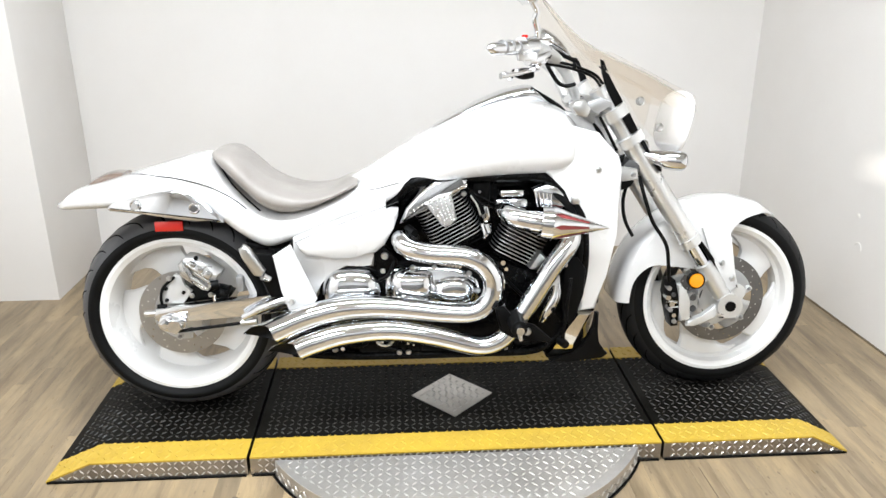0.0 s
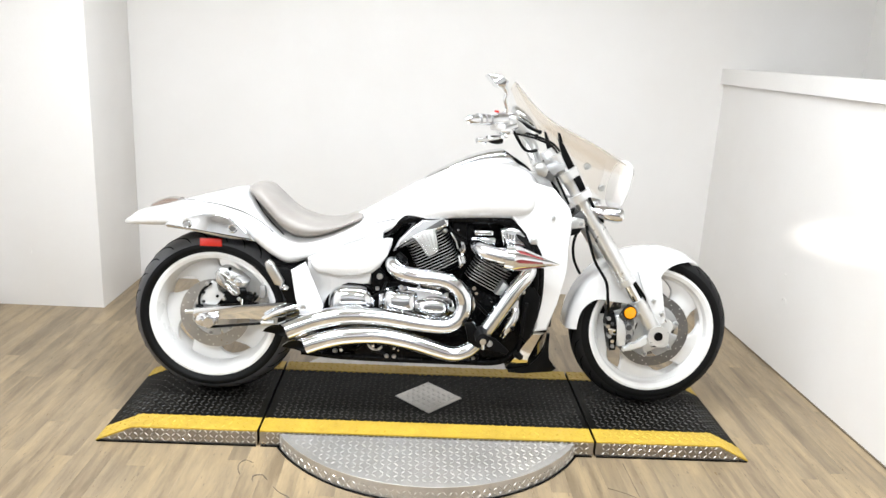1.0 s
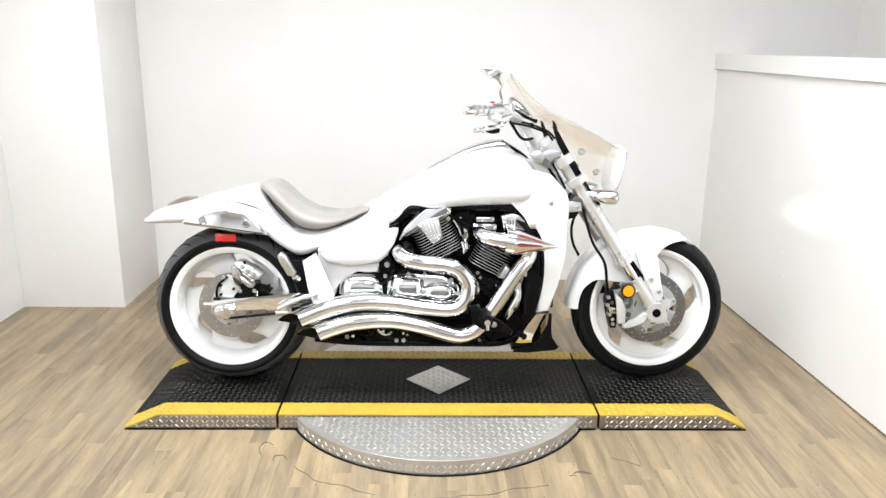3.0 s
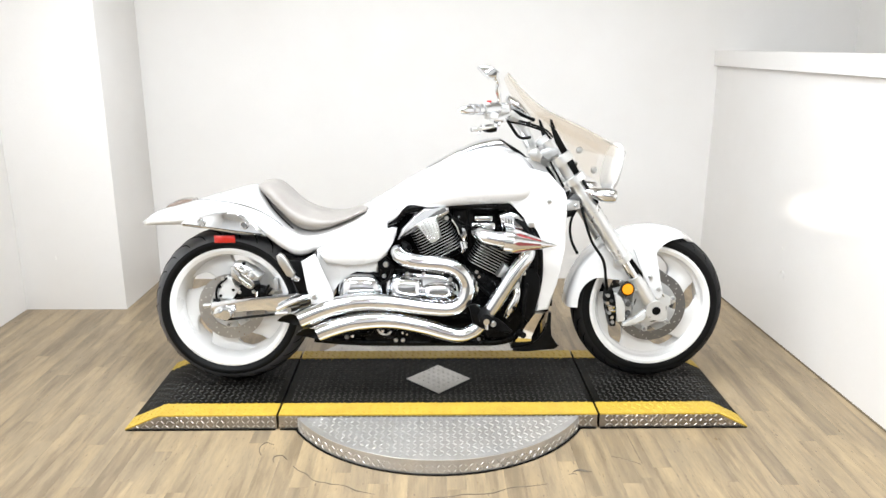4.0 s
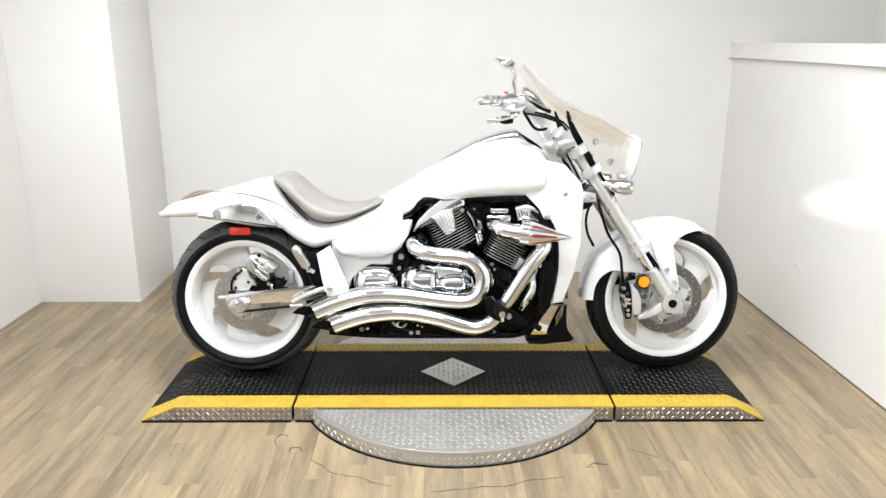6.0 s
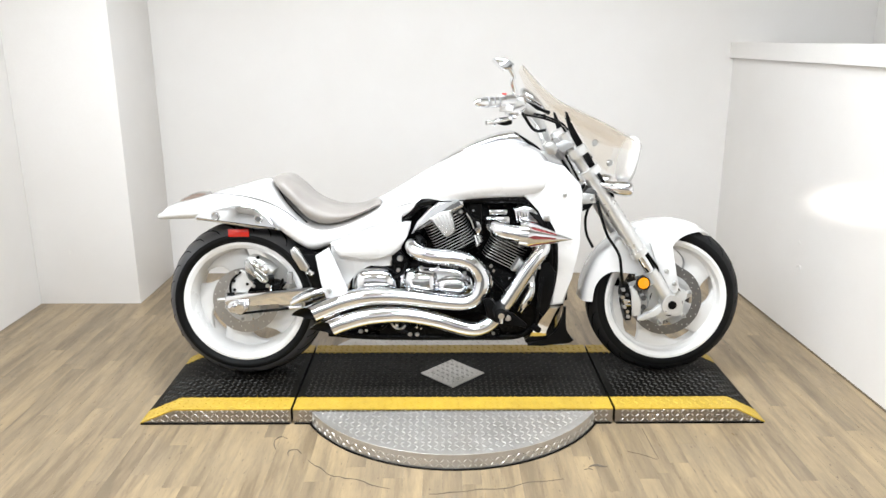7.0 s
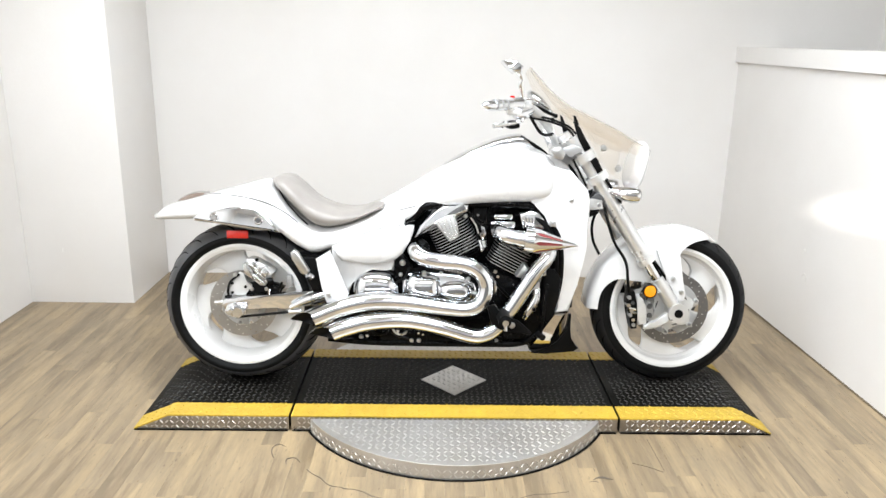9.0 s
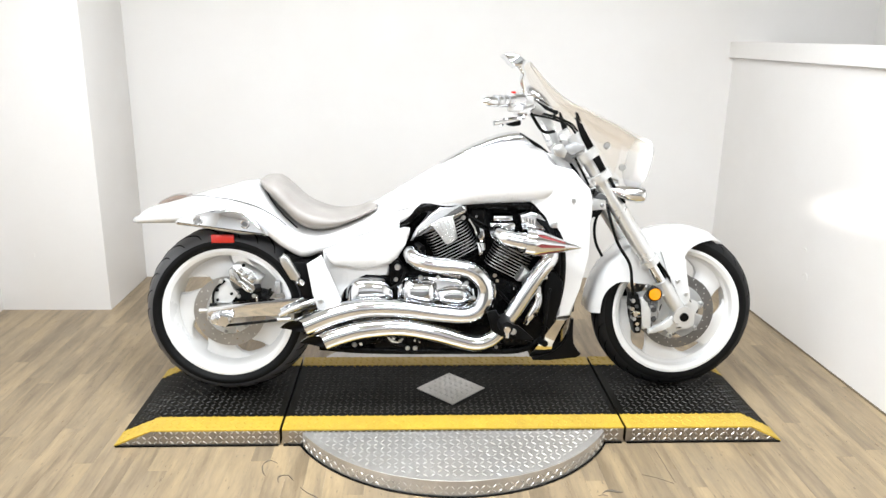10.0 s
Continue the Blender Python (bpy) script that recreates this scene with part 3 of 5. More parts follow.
TAIL = [(-1.168, 0.664, 0.686, 0.085), (-1.142, 0.663, 0.700, 0.12), (-1.108, 0.664, 0.724, 0.135), (-0.983, 0.668, 0.757, 0.155), (-0.841, 0.685, 0.797, 0.168), (-0.74, 0.668, 0.818, 0.172), (-0.69, 0.64, 0.795, 0.172), (-0.655, 0.603, 0.752, 0.17),
        (-0.60, 0.562, 0.690, 0.164), (-0.545, 0.537, 0.655, 0.16), (-0.482, 0.555, 0.648, 0.154), (-0.40, 0.588, 0.668, 0.152), (-0.324, 0.617, 0.70, 0.152), (-0.24, 0.645, 0.738, 0.146), (-0.17, 0.672, 0.76, 0.145), (-0.09, 0.718, 0.765, 0.14)]
SEAT = [(-0.705, 0.812, 0.826, 0.07), (-0.685, 0.79, 0.836, 0.125), (-0.644, 0.742, 0.834, 0.156), (-0.605, 0.703, 0.803, 0.168), (-0.555, 0.655, 0.757, 0.17), (-0.499, 0.637, 0.726, 0.168), (-0.43, 0.646, 0.708, 0.163), (-0.36, 0.675, 0.710, 0.157),
        (-0.305, 0.70, 0.731, 0.148), (-0.275, 0.712, 0.735, 0.11)]
part("tank", shell([(-0.30, 0.705, 0.732, 0.03), (-0.22, 0.70, 0.776, 0.095), (-0.10, 0.705, 0.85, 0.145), (0.0, 0.722, 0.902, 0.175), (0.10, 0.736, 0.944, 0.19), (0.20, 0.742, 0.965, 0.195), (0.28, 0.744, 0.962, 0.192),
                    (0.34, 0.752, 0.942, 0.186), (0.378, 0.772, 0.912, 0.160), (0.398, 0.80, 0.882, 0.10), (0.403, 0.825, 0.862, 0.03)], 6, 2.6, 64, 4.5), PAINT, bike, "large white teardrop fuel tank", 50)
tail = part("tail_fairing", shell(TAIL, 5, 2.7, 64, 4.0), PAINT, bike, "white tail and rear fender bodywork", 50)
part("seam", tube([(x, -skin(TAIL, 2.7, x, z) - 0.0002, z) for x, z in ((-0.95, 0.764), (-0.90, 0.770), (-0.846, 0.768), (-0.80, 0.764), (-0.746, 0.752), (-0.70, 0.737), (-0.665, 0.718), (-0.63, 0.692), (-0.60, 0.664))], 0.0016, 4, 6), PLASTIC, tail)
part("seam", tube([(x, -skin(TAIL, 2.7, x, z) - 0.0006, z) for x, z in ((-0.286, 0.708), (-0.25, 0.711), (-0.213, 0.716), (-0.18, 0.724), (-0.147, 0.732))], 0.0013, 4, 6), DARK_ALLOY, tail)
part("tail_light", shell([(-1.10, 0.708, 0.728, 0.03), (-1.075, 0.712, 0.746, 0.06), (-1.03, 0.728, 0.764, 0.07), (-0.985, 0.742, 0.764, 0.045)], 4, 2.6, 24), TAIL_LENS, bike, "smoked tail light lens")
part("seat", shell(SEAT, 6, 2.4, 48), LEATHER, bike, "scooped taupe leather seat", 60)
part("seat_edge", tube([(x, -skin(TAIL, 2.7, x, z) - 0.001, z) for x, z in ((-0.684, 0.786), (-0.650, 0.738), (-0.620, 0.702), (-0.590, 0.672), (-0.565, 0.652))], 0.0035, 5, 8), PLASTIC, bike)
# inner fender, a black arch over the rear tyre
rings = []
for k in range(15):
    a = radians(104 - 92 * k / 14)
    rings.append([(RX + r * math.cos(a), y, RZ + r * math.sin(a)) for r, y in ((0.338, -0.13), (0.352, -0.13), (0.352, 0.13), (0.338, 0.13))])
part("inner_fender", loft(rings), PLASTIC, bike)
for side in (-1, 1):
    a, b = sorted((side * 0.150, side * 0.186))
    rail = part("fender_rail", slab([(-0.990, 0.682), (-0.973, 0.697), (-0.921, 0.709), (-0.855, 0.724), (-0.779, 0.735), (-0.748, 0.723), (-0.708, 0.692), (-0.664, 0.642), (-0.664, 0.630), (-0.680, 0.630), (-0.745, 0.650), (-0.878, 0.662), (-0.982, 0.672)], a, b, 0.012, 3), CHROME, bike, "polished chrome fender strut")
    for x, z in ((-0.906, 0.689), (-0.741, 0.677)):
        bolt((x, side * 0.186, z), 0.017, rail, CHROME, side)
    a, b = sorted((side * 0.135, side * 0.197))
    part("side_cover", slab([(-0.455, 0.566), (-0.422, 0.575), (-0.345, 0.602), (-0.267, 0.630), (-0.175, 0.662), (-0.153, 0.660), (-0.155, 0.640), (-0.169, 0.603), (-0.197, 0.553), (-0.225, 0.530), (-0.285, 0.521), (-0.347, 0.518), (-0.429, 0.524), (-0.450, 0.545)], a, b, 0.016, 4), PAINT, bike, "rounded white side cover", 60)
    part("panel_gap", tube([(-0.464, side * 0.168, 0.562), (-0.425, side * 0.172, 0.580), (-0.313, side * 0.172, 0.622), (-0.20, side * 0.172, 0.664), (-0.152, side * 0.168, 0.680)], 0.0007, 4, 8), DARK_ALLOY, bike)
    a, b = sorted((side * 0.120, side * 0.160))
    part("lower_panel", slab([(-0.47, 0.575), (-0.38, 0.612), (-0.28, 0.645), (-0.19, 0.685), (-0.19, 0.60), (-0.231, 0.54), (-0.233, 0.480), (-0.26, 0.488), (-0.315, 0.492), (-0.368, 0.468), (-0.392, 0.430), (-0.41, 0.39), (-0.47, 0.41)], a, b, 0.006), PAINT, bike)
    a, b = sorted((side * 0.200, side * 0.212))
    plate = part("footrest_plate", slab([(-0.524, 0.535), (-0.47, 0.568), (-0.40, 0.401), (-0.415, 0.378), (-0.487, 0.366), (-0.505, 0.43)], a, b, 0.004), PAINT, bike, "flat white bracket plate")
    bolt((-0.476, side * 0.212, 0.396), 0.012, plate, BRUSHED, side)
    # shroud beside the radiator, drawn in towards the back
    a, b = sorted((side * 0.128, side * 0.168))
    shroud = part("radiator_shroud", slab([(0.30, 0.83), (0.352, 0.895), (0.44, 0.872), (0.505, 0.800), (0.518, 0.760), (0.506, 0.561), (0.478, 0.43), (0.450, 0.326), (0.393, 0.318), (0.409, 0.47), (0.402, 0.585), (0.385, 0.64), (0.343, 0.70), (0.31, 0.735), (0.28, 0.76)], a, b, 0.012, 3), PAINT, bike, "white radiator shroud")
    bolt((0.443, side * 0.168, 0.762), 0.009, shroud, BRUSHED, side)
part("radiator", box(0.41, 0.47, -0.128, 0.128, 0.33, 0.74, 0.006), PLASTIC, bike)
# polished chin under the radiator, flared at its foot
rings = []
for z, x0, x1, w in ((0.318, 0.390, 0.452, 0.194), (0.27, 0.358, 0.442, 0.187), (0.22, 0.330, 0.432, 0.176), (0.19, 0.312, 0.446, 0.166), (0.172, 0.298, 0.474, 0.154), (0.160, 0.303, 0.478, 0.142)):
    rings.append([(x0, -w, z), ((x0 + x1) / 2, -w * 1.02, z), (x1, -w * 0.75, z), (x1 + 0.012, 0, z), (x1, w * 0.75, z), ((x0 + x1) / 2, w * 1.02, z), (x0, w, z)])
chin = part("chin", loft(rings), TAN_CHROME, bike, "polished chrome chin spoiler", 40)
for side in (-1, 1):
    part("chin_fin", slab([(0.450, 0.316), (0.443, 0.268), (0.433, 0.236), (0.413, 0.207), (0.382, 0.184), (0.345, 0.170), (0.306, 0.165), (0.309, 0.158), (0.365, 0.157), (0.474, 0.166), (0.492, 0.180), (0.468, 0.202), (0.457, 0.222), (0.453, 0.258), (0.459, 0.316)], *sorted((side * 0.150, side * 0.178)), 0.004, 2), PLASTIC, chin, "black flared chin edge")

# engine
part("crankcase", slab([(-0.20, 0.50), (-0.26, 0.46), (-0.38, 0.44), (-0.42, 0.36), (-0.46, 0.25), (-0.495, 0.205), (-0.48, 0.188), (-0.2, 0.182), (0.28, 0.178), (0.34, 0.205), (0.385, 0.27), (0.37, 0.40), (0.30, 0.44), (0.12, 0.50), (-0.02, 0.52)], -0.15, 0.15, 0.02, 3), BLACK, bike, "black engine crankcase")
part("frame_spine", slab([(-0.195, 0.63), (-0.20, 0.50), (-0.13, 0.47), (0.30, 0.44), (0.40, 0.45), (0.405, 0.59), (0.385, 0.66), (0.35, 0.71), (0.30, 0.742), (-0.06, 0.742), (-0.125, 0.715)], -0.075, 0.10, 0.004), BLACK, bike)
part("frame_tube", tube([(-0.20, -0.11, 0.635), (-0.13, -0.13, 0.715), (-0.06, -0.14, 0.738), (0.12, -0.14, 0.742), (0.29, -0.14, 0.735), (0.36, -0.15, 0.68), (0.40, -0.16, 0.60), (0.408, -0.16, 0.47), (0.39, -0.15, 0.34), (0.33, -0.14, 0.225), (0.25, -0.13, 0.196)], 0.017, 5, 12), BLACK, bike, "black tubular frame")


def cylinder(name, centre, lean, low, high, width, deep, pitch, label):
    """A finned barrel: fins are stacked along the leaning bore."""
    u, w = Vector((math.sin(lean), 0, math.cos(lean))), Vector((math.cos(lean), 0, -math.sin(lean)))
    c = Vector(centre)
    barrel = part(name, rod(c + u * (low - 0.04), c + u * (high + 0.02), width * 0.42, seg=28), BLACK, bike, label)
    h = low
    while h <= high:
        rings = []
        for d in (-0.0023, -0.0014, 0.0014, 0.0023):
            inset = 0.001 if abs(d) > 0.002 else 0
            ring = []
            for k in range(24):
                a = 2 * math.pi * k / 24
                p, q = math.cos(a), math.sin(a)
                ring.append(c + u * (h + d) + w * (width / 2 - inset) * math.copysign(abs(p) ** 0.35, p) + Y * (deep - inset) * math.copysign(abs(q) ** 0.35, q))
            rings.append(ring)
        fin = part("fin", loft(rings), FIN_EDGE if h > low + 0.012 else BLACK, barrel)
        fin.data.materials.append(BLACK)
        for f in fin.data.polygons:
            f.material_index = int(abs(f.normal.dot(u)) > 0.5)
        h += pitch
    return barrel


cylinder("rear_cylinder", (0.0, 0, 0.605), radians(-27), -0.085, 0.082, 0.168, 0.150, 0.0112, "black rear cylinder with bright machined fin edges")
cylinder("front_cylinder", (0.226, 0, 0.545), radians(27), -0.085, 0.06, 0.155, 0.150, 0.0112, "black front cylinder with bright machined fin edges")
part("rear_head_cover", slab([(-0.152, 0.612), (-0.131, 0.659), (-0.080, 0.713), (-0.045, 0.737), (0.032, 0.735), (0.053, 0.741), (0.050, 0.714), (0.003, 0.698), (-0.074, 0.669), (-0.118, 0.642), (-0.140, 0.612)], -0.172, -0.02, 0.010, 3), CHROME, bike, "sculpted chrome head cover")
claw = part("rear_claw", slab([(-0.080, 0.672), (-0.035, 0.699), (0.004, 0.706), (0.011, 0.664), (0.020, 0.622), (0.0, 0.608), (-0.015, 0.599), (-0.028, 0.608), (-0.050, 0.640)], -0.180, -0.13, 0.006, 2), BRUSHED, bike, "tapered beaded chrome cylinder cover")
for k in range(5):
    for q in range(9):
        t, s = k / 4, q / 8
        top, foot = Vector((-0.062 + 0.058 * t, -0.180, 0.678 + 0.020 * t)), Vector((-0.022 + 0.034 * t, -0.180, 0.612 + 0.012 * t))
        p = top.lerp(foot, s)
        part("bead", lathe([(0.0001, -0.0048), (0.0028, -0.0036), (0.0042 - 0.001 * s, 0.0)], p, "Y", 8), CHROME, claw)
for x0, z0, x1, z1 in ((-0.118, 0.646, -0.072, 0.676), (0.006, 0.706, 0.048, 0.726)):
    for q in range(5):
        x, z = x0 + (x1 - x0) * q / 4, z0 + (z1 - z0) * q / 4
        part("bead", lathe([(0.0001, -0.0048), (0.0028, -0.0036), (0.004, 0.0)], (x, -0.173, z), "Y", 8), CHROME, claw)
bolt((0.042, -0.150, 0.696), 0.009)
part("plug_cap", rod((-0.130, -0.15, 0.588), (-0.108, -0.172, 0.580), 0.020, 0.016, 16), PLASTIC, bike)
part("front_head_cover", slab([(0.245, 0.708), (0.29, 0.722), (0.322, 0.712), (0.345, 0.690), (0.358, 0.655), (0.332, 0.640), (0.268, 0.655)], -0.168, -0.02, 0.014, 3), CHROME, bike, "sculpted chrome head cover")
for k in range(5):
    part("rib", rod((0.252 + 0.012 * k, -0.172, 0.70 - 0.002 * k), (0.262 + 0.010 * k, -0.172, 0.655), 0.003, 0.002, 8), CHROME, bike)
part("throttle_body", box(0.152, 0.224, -0.150, -0.05, 0.682, 0.702, 0.006), CHROME, bike)
part("throttle_base", box(0.138, 0.234, -0.162, -0.05, 0.642, 0.678, 0.010), CHROME, bike, "bright chrome throttle box")
part("cable_block", box(0.07, 0.125, -0.12, -0.03, 0.66, 0.735, 0.008), PLASTIC, bike)
part("spark_lead", tube([(0.06, -0.14, 0.70), (0.09, -0.15, 0.668), (0.13, -0.15, 0.652)], 0.004, 5, 8), PLASTIC, bike)
part("clamp", rod((0.112, -0.15, 0.60), (0.118, -0.158, 0.575), 0.012, 0.009, 12), CHROME, bike)

# air intake with its slotted cone
part("intake_elbow", tube([(0.165, -0.10, 0.648), (0.166, -0.165, 0.645), (0.188, -0.205, 0.632), (0.225, -0.215, 0.622), (0.272, -0.215, 0.614)], [0.026, 0.030, 0.032, 0.033, 0.034], 6, 24), CHROME, bike, "polished chrome intake elbow")
bx, by, bz = 0.296, -0.215, 0.612
cone_way = (Vector((0.466, -0.225, 0.596)) - Vector((bx, by, bz))).normalized()
part("intake_collar", rod(Vector((0.262, -0.214, 0.616)), Vector((bx, by, bz)), 0.050, 0.050, 32), CHROME, bike)
filt = part("cone_filter", rod(Vector((bx, by, bz)), Vector((bx, by, bz)) + cone_way * 0.12, 0.049, 0.015, 32), RED_GAUZE, bike, "red gauze behind a slotted chrome cone")
base, tip = Vector((bx, by, bz)), Vector((bx, by, bz)) + cone_way * 0.172
s1 = cone_way.orthogonal().normalized()
s2 = cone_way.cross(s1)
for k in range(8):
    a = 2 * math.pi * (k + 0.5) / 8
    bm = bmesh.new()
    rings = []
    for t in (0.0, 0.12, 0.4, 0.68, 0.7):
        r, hw = 0.0515 * (1 - t) + 0.001, 0.24 if t > 0.1 else 0.4
        ring = []
        for da, dr in ((-hw, 0), (0, 0.0012), (hw, 0), (hw, -0.004), (-hw, -0.004)):
            ring.append(base + cone_way * (0.172 * t) + (s1 * math.cos(a + da) + s2 * math.sin(a + da)) * max(r + dr, 0.001))
        rings.append(ring)
    part("cone_rib", loft(rings), CHROME, filt)
part("cone_tip", rod(base + cone_way * 0.108, tip, 0.0203, 0.0006, 28), CHROME, filt, "pointed chrome spike tip")

# polished cases below the cylinders
def puff(x, z, hx, hz, y, deep, power=2.6):
    """A swollen cover: an outline that shrinks towards its crown."""
    rings = []
    for k in range(11):
        a = math.pi / 2 * k / 10.4
        s, out = math.cos(a) ** 0.55, deep * math.sin(a) ** 1.1
        ring = []
        for q in range(48):
            b = 2 * math.pi * q / 48
            c, d = math.cos(b), math.sin(b)
            ring.append((x + hx * s * math.copysign(abs(c) ** (2 / power), c), y - out, z + hz * s * math.copysign(abs(d) ** (2 / power), d)))
        rings.append(ring)
    return loft([[(px, y + 0.02, pz) for px, py, pz in rings[0]]] + rings)


for x, z, hx, hz, power in ((-0.301, 0.396, 0.090, 0.082, 2.7), (0.009, 0.396, 0.074, 0.056, 2.2)):
    cover = part("engine_cover", puff(x, z, hx, hz, -0.150, 0.045, power), CHROME, bike, "domed polished chrome engine cover", 60)
    part("cover_rim", puff(x, z, hx + 0.009, hz + 0.009, -0.146, 0.012, power), BLACK if x < -0.1 else CHROME, cover)
part("starter_cover", puff(-0.118, 0.398, 0.072, 0.080, -0.150, 0.056, 4.2), CHROME, bike, "rounded polished chrome engine cover", 60)
part("clutch_case", slab([(-0.20, 0.45), (-0.17, 0.478), (-0.10, 0.478), (0.02, 0.472), (0.075, 0.44), (0.085, 0.38), (0.04, 0.33), (-0.20, 0.33)], -0.172, -0.13, 0.014, 3), CHROME, bike, "polished chrome clutch case")
for x, z in ((-0.205, 0.470), (-0.115, 0.478), (-0.05, 0.476), (0.055, 0.455), (0.082, 0.40), (-0.245, 0.43)):
    bolt((x, -0.172, z), 0.008)
part("black_bracket", slab([(-0.235, 0.545), (-0.20, 0.545), (-0.155, 0.50), (-0.175, 0.44), (-0.225, 0.45)], -0.165, -0.10, 0.008), BLACK, bike)
bolt((-0.198, -0.165, 0.515), 0.012)
part("brake_hose", tube([(-0.17, -0.16, 0.50), (-0.185, -0.175, 0.465), (-0.20, -0.175, 0.45), (-0.235, -0.17, 0.43)], 0.005, 5, 8), PLASTIC, bike)
for x, y, z, r in ((0.128, -0.16, 0.47, 0.014), (0.142, -0.165, 0.44, 0.012), (0.15, -0.165, 0.41, 0.013)):
    part("engine_stud", rod((x, -0.10, z), (x, y, z), r, r * 0.8, 12), CHROME, bike)

for x, y, z, r in ((0.160, -0.165, 0.482, 0.010), (0.168, -0.165, 0.425, 0.009)):
    part("engine_stud", rod((x, -0.10, z), (x, y, z), r, r * 0.75, 12), CHROME, bike)
part("port_cover", slab([(0.238, 0.466), (0.262, 0.462), (0.288, 0.50), (0.268, 0.515)], -0.185, -0.12, 0.004), BRUSHED, bike)
part("intake_boot", slab([(0.085, 0.655), (0.125, 0.66), (0.128, 0.60), (0.10, 0.59)], -0.10, -0.04, 0.006), PLASTIC, bike)
part("choke_cable", tube([(0.05, -0.150, 0.716), (0.085, -0.155, 0.690), (0.12, -0.158, 0.672), (0.142, -0.158, 0.664)], 0.0022, 5, 8), PLASTIC, bike)
part("lever_arm", tube([(0.100, -0.14, 0.60), (0.108, -0.15, 0.575), (0.102, -0.152, 0.558)], [0.008, 0.010, 0.006], 4, 10), CHROME, bike)
part("coolant_hose", tube([(0.30, -0.155, 0.70), (0.355, -0.165, 0.655), (0.385, -0.17, 0.58), (0.392, -0.17, 0.50), (0.375, -0.165, 0.40)], 0.012, 6, 12), PLASTIC, bike)
part("hose_clip", box(0.362, 0.384, -0.186, -0.166, 0.662, 0.684, 0.003), BRUSHED, bike)
part("shift_rod", rod((0.10, -0.17, 0.50), (0.235, -0.16, 0.36), 0.006, seg=10), PLASTIC, bike)
part("oil_filter", rod((0.26, -0.10, 0.30), (0.26, -0.19, 0.30), 0.045, seg=28), BLACK, bike)
part("sump_plate", slab([(-0.30, 0.245), (0.12, 0.238), (0.20, 0.215), (0.18, 0.196), (-0.28, 0.200)], -0.168, -0.14, 0.006), BLACK, bike)
for x, z in ((-0.27, 0.236), (-0.19, 0.234), (-0.02, 0.225), (0.10, 0.215), (0.17, 0.208)):
    bolt((x, -0.168, z), 0.007, mat=CAST)
part("drain_hose", tube([(-0.33, -0.165, 0.25), (-0.30, -0.175, 0.232), (-0.27, -0.175, 0.236), (-0.25, -0.17, 0.255)], 0.006, 5, 8), PLASTIC, bike)

for x, y, z, r in ((0.104, -0.15, 0.625, 0.010), (0.090, -0.15, 0.700, 0.006), (0.150, -0.17, 0.452, 0.010), (0.158, -0.17, 0.395, 0.011), (0.170, -0.165, 0.462, 0.008), (0.142, -0.168, 0.362, 0.009), (0.165, -0.16, 0.345, 0.008), (0.245, -0.17, 0.400, 0.009), (0.232, -0.17, 0.432, 0.007)):
    part("engine_stud", rod((x, -0.10, z), (x, y, z), r, r * 0.75, 12), CHROME, bike)
part("cooler_pipe", tube([(0.128, -0.165, 0.485), (0.150, -0.172, 0.455), (0.160, -0.172, 0.41), (0.152, -0.168, 0.365)], 0.0075, 5, 10), CHROME, bike)
part("cable_bracket", slab([(0.098, 0.665), (0.112, 0.662), (0.122, 0.628), (0.112, 0.604), (0.100, 0.612), (0.108, 0.635)], -0.150, -0.143, 0.002), CHROME, bike)
part("throttle_link", tube([(0.062, -0.152, 0.690), (0.082, -0.155, 0.66), (0.092, -0.152, 0.63)], 0.003, 4, 8), BRUSHED, bike)
# exhaust: two long curved pipes
upper = [(-0.12, -0.13, 0.565), (-0.148, -0.19, 0.568), (-0.125, -0.222, 0.549), (-0.06, -0.235, 0.535), (0.035, -0.237, 0.526), (0.093, -0.237, 0.497), (0.121, -0.237, 0.444), (0.108, -0.24, 0.387), (0.06, -0.242, 0.354),
         (-0.03, -0.245, 0.358), (-0.18, -0.247, 0.379), (-0.31, -0.249, 0.382), (-0.42, -0.252, 0.360), (-0.524, -0.256, 0.320)]
pipe = part("exhaust_pipe", tube(upper, [0.030] * 9 + [0.031, 0.033, 0.035, 0.036, 0.037], 7, 28, False), CHROME, bike, "upper curved chrome exhaust pipe")


def slash_cut(at, way, r, parent):
    """A pipe end cut off aslant, open towards the outside, with a sooty liner."""
    way = Vector(way).normalized()
    up = (Vector((0, 0, 1)) - way * way.z).normalized()
    side = way.cross(up)

    def ring(rr, cut):
        return [Vector(at) + way * cut(a) + (side * math.cos(a) + up * math.sin(a)) * rr for a in (2 * math.pi * k / 32 for k in range(32))]

    # the upper wall away from the rider's side runs out into a point
    aslant = lambda a: 0.002 + 0.096 * max(0.0, 1 - abs(math.remainder(a - 0.55, 2 * math.pi)) / 1.9) ** 1.1
    part("pipe_end", loft([ring(r, lambda a: 0.0), ring(r, aslant), ring(r * 0.97, aslant)], cap=False), CHROME, parent)
    part("pipe_bore", loft([ring(r * 0.968, aslant), ring(r * 0.955, lambda a: -0.05), ring(0.001, lambda a: -0.05)], cap=False), PLASTIC, parent, "sooty black pipe bore")


slash_cut((-0.524, -0.256, 0.320), (-0.125, -0.004, -0.048), 0.037, pipe)
